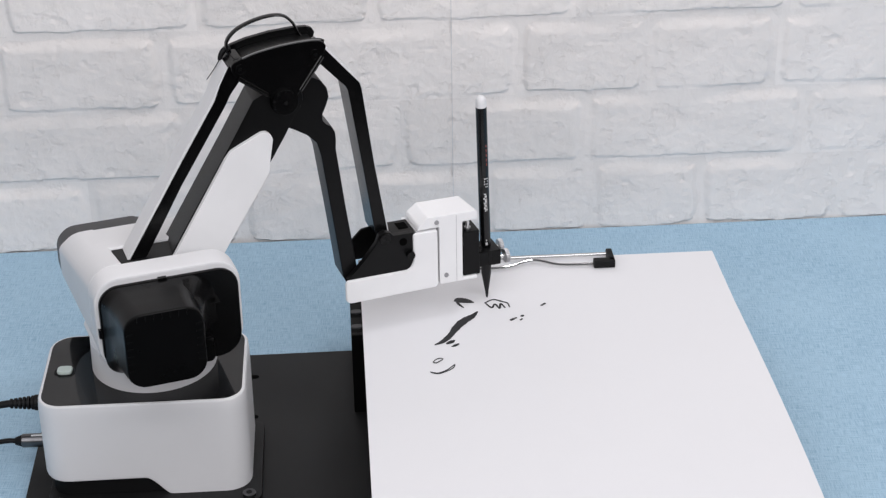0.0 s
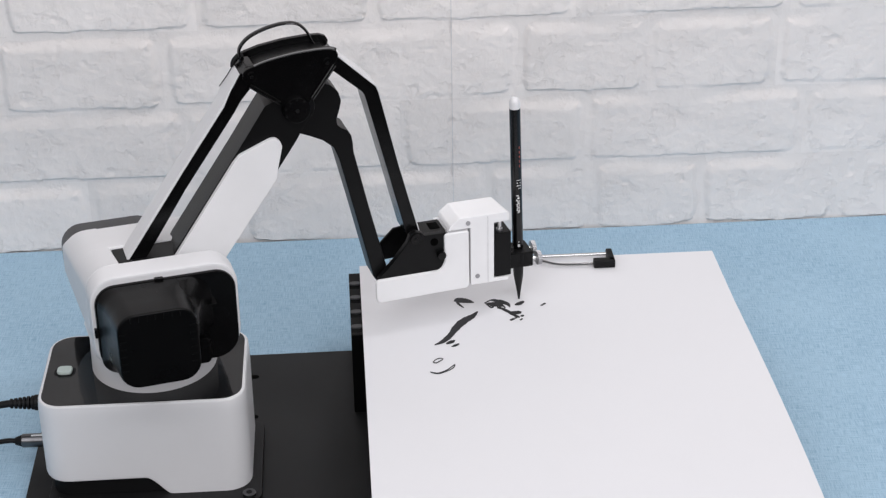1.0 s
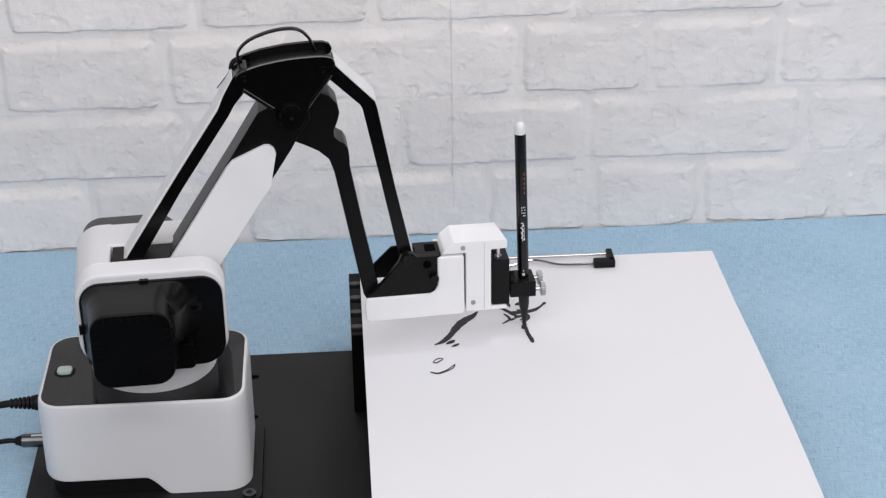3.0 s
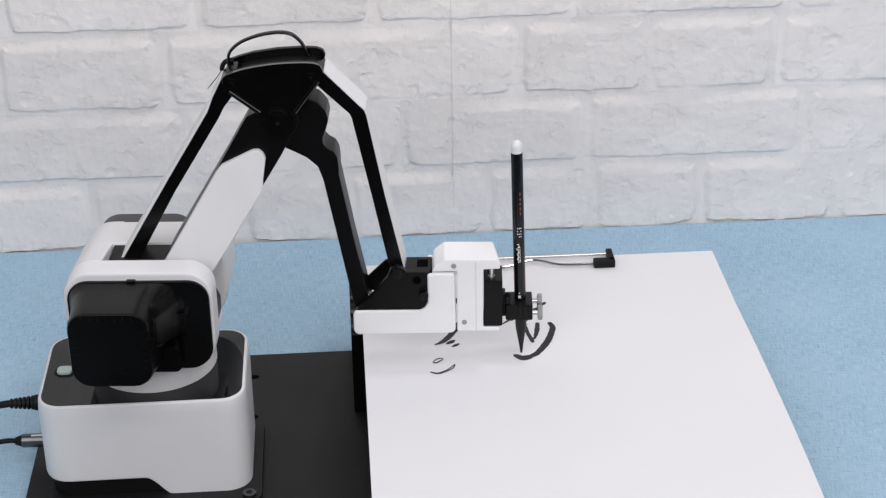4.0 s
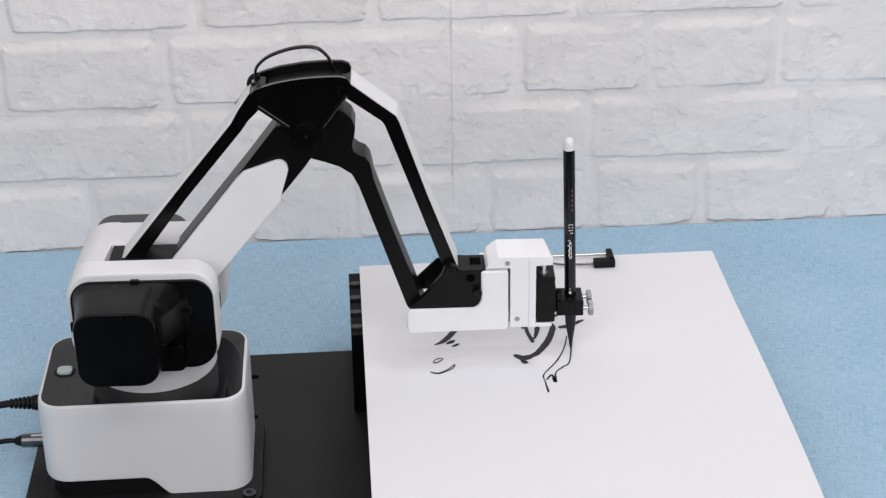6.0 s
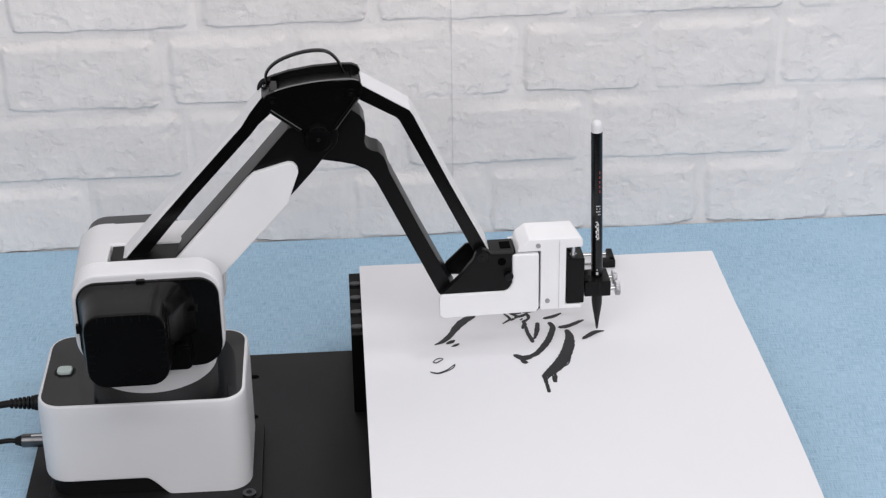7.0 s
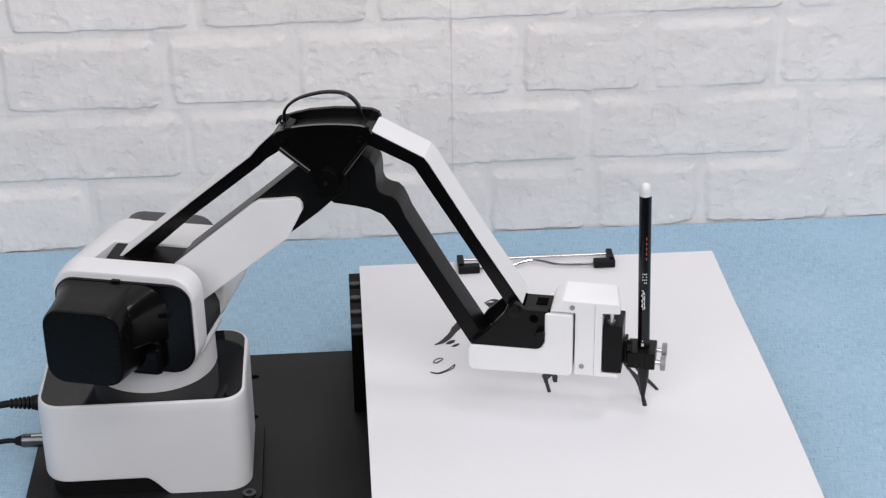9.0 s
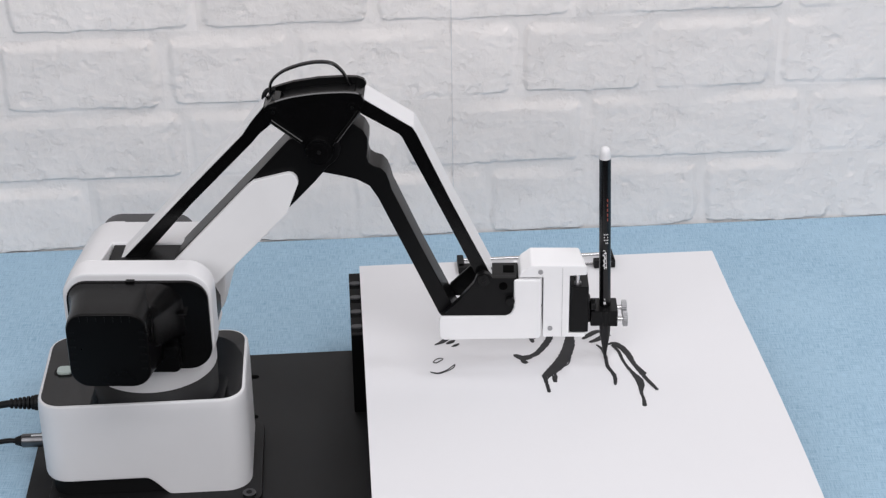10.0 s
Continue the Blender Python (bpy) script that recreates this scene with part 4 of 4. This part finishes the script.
def make_cables():
    c = thing("power_cable", "black power cable with a ribbed strain relief", "cable")
    part("plug", rod((-0.0668, -0.004, 0.0462), (-0.0812, -0.004, 0.0464), 0.0056, 22, None, 0.0052, 0.0006), RUBBER, c)
    rib = bmesh.new()
    for k in range(6):
        x = -0.0812 - 0.0028 * k
        rod((x, -0.004, 0.0464), (x - 0.0018, -0.004, 0.0464), 0.0048 - 0.0003 * k, 16, rib, None, 0.0003)
    part("strain_relief", rib, RUBBER, c)
    part("cord", tube(glide([(-0.0820, -0.004, 0.0464), (-0.103, -0.004, 0.0458), (-0.14, -0.002, 0.036), (-0.20, 0.01, 0.006), (-0.30, 0.03, 0.0028), (-0.60, 0.06, 0.0028)], 8), 0.0024, 12), RUBBER, c)
    d = thing("data_cable", "thin black data cable with a grey metal plug", "cable")
    part("plug_shell", rod((-0.0668, -0.010, 0.0205), (-0.0915, -0.010, 0.0207), 0.0046, 22, None, None, 0.0005), GUNMETAL, d, "dark grey metal plug shell")
    part("plug_print", box(-0.0850, -0.0750, -0.0118, -0.0102, 0.0249, 0.0252, 0), PRINT_WHITE, d, "small worn pale print")
    part("plug_end", rod((-0.0915, -0.010, 0.0207), (-0.0962, -0.010, 0.0207), 0.0040, 20, None, 0.0024, 0.0003), RUBBER, d)
    part("cord", tube(glide([(-0.0940, -0.010, 0.0207), (-0.108, -0.010, 0.0202), (-0.14, -0.012, 0.011), (-0.18, -0.02, 0.0022), (-0.30, -0.03, 0.0020), (-0.60, -0.02, 0.0020)], 8), 0.0017, 12), RUBBER, d)


make_room()
make_plate()
make_stand()
SHEET, STROKES = make_sheet()
make_clip()
ROBOT = thing("robot_arm", "white and black desktop robot arm drawing with a pen", "robot arm")
make_base(ROBOT)
TURRET, ARM, LINK = make_turret(ROBOT), make_upper_arm(ROBOT), make_link_rod(ROBOT)
ELBOW, FOREARM, FORE_ROD, WRIST = make_elbow(ROBOT), make_forearm(ROBOT), make_forearm_rod(ROBOT), make_wrist(ROBOT)
PEN = make_pen()
make_cables()
make_brick_wall()

# seconds, and the nib's x, y and lift above the sheet, in metres
REACH_A = [
    (0, 0.2261, 0.0686, 0.0003), (0.1, 0.2335, 0.0544, 0.0005), (0.2, 0.2425, 0.0413, 0.0005), (0.3, 0.2357, 0.0489, 0.0005),
    (0.4, 0.2315, 0.0546, 0.0005), (0.5, 0.2303, 0.0704, 0.0003), (0.6, 0.2350, 0.0559, 0.0005), (0.7, 0.2367, 0.0593, 0.0005),
    (0.8, 0.2391, 0.0555, 0.0005), (0.9, 0.2492, 0.0545, 0.0005), (1, 0.2481, 0.0641, 0.0003), (1.1, 0.2451, 0.0479, 0.0005),
    (1.2, 0.2480, 0.0424, 0.0005),
]
REACH_B = [
    (1.3, 0.2479, 0.0546, 0.0005), (1.4, 0.2620, 0.0584, 0.0005), (1.5, 0.2526, 0.0489, 0.0003), (1.6, 0.2511, 0.0387, 0.0005),
    (1.7, 0.2484, 0.0285, 0.0005), (1.8, 0.2492, 0.0117, 0.0005), (1.9, 0.2516, 0.0034, 0.0005), (2, 0.2506, 0.0245, 0.0003),
    (2.1, 0.2472, 0.0244, 0.0005), (2.2, 0.2515, 0.0345, 0.0005), (2.3, 0.2461, 0.0393, 0.0005), (2.4, 0.2409, 0.0377, 0.0005),
    (2.5, 0.2427, 0.0508, 0.0011), (2.6, 0.2332, 0.0450, 0.0005), (2.7, 0.2365, 0.0360, 0.0005),
]
REACH_C = [
    (3.8, 0.2554, -0.0071, 0.0005), (3.9, 0.2418, -0.0196, 0.0005), (4, 0.2415, -0.0144, 0.0038), (4.1, 0.2539, -0.0128, 0.0005),
    (4.2, 0.2583, -0.0023, 0.0005), (4.3, 0.2638, 0.0093, 0.0005), (4.4, 0.2664, 0.0173, 0.0005), (4.5, 0.2478, -0.0132, 0.0003),
    (4.6, 0.2630, 0.0323, 0.0005), (4.7, 0.2760, 0.0459, 0.0005), (4.8, 0.2691, 0.0338, 0.0005), (4.9, 0.2682, 0.0338, 0.0005),
    (5, 0.2745, 0.0185, 0.0009), (5.1, 0.2808, 0.0262, 0.0005), (5.2, 0.2874, 0.0256, 0.0005), (5.3, 0.2857, 0.0321, 0.0005),
    (5.4, 0.2743, 0.0145, 0.0005), (5.5, 0.2726, -0.0229, 0.0003), (5.6, 0.2736, 0.0022, 0.0005), (5.7, 0.2758, -0.0060, 0.0005),
]
REACH_D = [
    (6.8, 0.2737, -0.0033, 0.0005), (6.9, 0.2774, 0.0064, 0.0005), (7, 0.2955, 0.0127, 0.0037), (7.1, 0.2979, 0.0167, 0.0005),
    (7.2, 0.2991, 0.0022, 0.0005), (7.3, 0.3007, 0.0021, 0.0005), (7.4, 0.2864, -0.0006, 0.0005), (7.5, 0.2984, 0.0124, 0.0003),
    (7.6, 0.3038, 0.0058, 0.0005), (7.7, 0.3018, -0.0021, 0.0005), (7.8, 0.3117, -0.0171, 0.0005), (7.9, 0.3144, -0.0349, 0.0005),
    (8, 0.3184, -0.0553, 0.0011), (8.1, 0.3192, -0.0542, 0.0005), (8.2, 0.3144, -0.0349, 0.0005), (8.3, 0.3117, -0.0171, 0.0005),
    (8.4, 0.3086, -0.0162, 0.0005),
]
REACH_E = [
    (8.5, 0.3149, -0.0422, 0.0009), (8.6, 0.3059, -0.0180, 0.0005), (8.7, 0.3092, -0.0376, 0.0005), (8.8, 0.3118, -0.0511, 0.0005),
    (8.9, 0.3125, -0.0659, 0.0005), (9, 0.3121, -0.0765, 0.0005), (9.1, 0.3143, -0.0551, 0.0005), (9.2, 0.3102, -0.0416, 0.0005),
    (9.3, 0.3066, -0.0238, 0.0005), (9.4, 0.3143, -0.0457, 0.0005), (9.5, 0.2926, -0.0048, 0.0003), (9.6, 0.2963, -0.0228, 0.0005),
    (9.7, 0.2977, -0.0346, 0.0005), (9.8, 0.2975, -0.0516, 0.0005), (9.9, 0.2966, -0.0364, 0.0005), (10, 0.2960, -0.0214, 0.0003),
]


def joints(x, y, lift):
    """The turn of the arm and the angles of its two beams that bring the nib to a place."""
    rho = math.hypot(x, y)
    turn = math.atan2(y, x) - math.asin(TIP_SIDE / rho)
    wx = math.sqrt(rho * rho - TIP_SIDE ** 2) - TIP[0]
    wz = PAPER_Z + lift - TIP[1]
    gx, gz = wx - TRI_R[0] - SHOULDER[0], wz - TRI_R[1] - SHOULDER[1]
    far = math.hypot(gx, gz)
    lift_angle = math.acos((UPPER ** 2 + far ** 2 - FORE ** 2) / (2 * UPPER * far))
    a = math.atan2(gz, gx) + lift_angle
    b = math.atan2(gz - UPPER * math.sin(a), gx - UPPER * math.cos(a))
    return turn, a, b


def motions():
    tracks = {k: [] for k in ("turret", "arm", "link", "elbow", "forearm", "rod", "wrist", "pen")}
    for t, x, y, lift in REACH_A + REACH_B + REACH_C + REACH_D + REACH_E:
        turn, a, b = joints(x, y, lift)
        rz = pose(0, 0, 0, 0, 0, math.degrees(turn))

        def at(px, pz, angle=0.0):
            return rz @ pose(px, 0, pz, 0, -math.degrees(angle), 0)

        hx, hz = SHOULDER[0] + UPPER * math.cos(a), SHOULDER[1] + UPPER * math.sin(a)
        wx, wz = hx + TRI_R[0] + FORE * math.cos(b), hz + TRI_R[1] + FORE * math.sin(b)
        tracks["turret"].append((t, rz))
        tracks["arm"].append((t, at(SHOULDER[0], SHOULDER[1], a)))
        tracks["link"].append((t, at(SHOULDER[0] + TRI_L[0], SHOULDER[1] + TRI_L[1], a)))
        tracks["elbow"].append((t, at(hx, hz)))
        tracks["forearm"].append((t, at(hx, hz, b)))
        tracks["rod"].append((t, at(hx + TRI_R[0], hz + TRI_R[1], b)))
        tracks["wrist"].append((t, at(wx, wz)))
        tracks["pen"].append((t, rz @ pose(wx + TIP[0], TIP_SIDE, wz + TIP[1], 0, -PEN_LEAN, 0)))
    for key, ob in zip(tracks, (TURRET, ARM, LINK, ELBOW, FOREARM, FORE_ROD, WRIST, PEN)):
        walk(ob, tracks[key])
    for ob, t, up in STROKES:
        low, high = pose(0, 0, -0.0002), pose(0, 0, up)
        walk(ob, [(0.0, low), (max(t - 0.1, 0.05), low), (t, high), (10.0, high)])


motions()
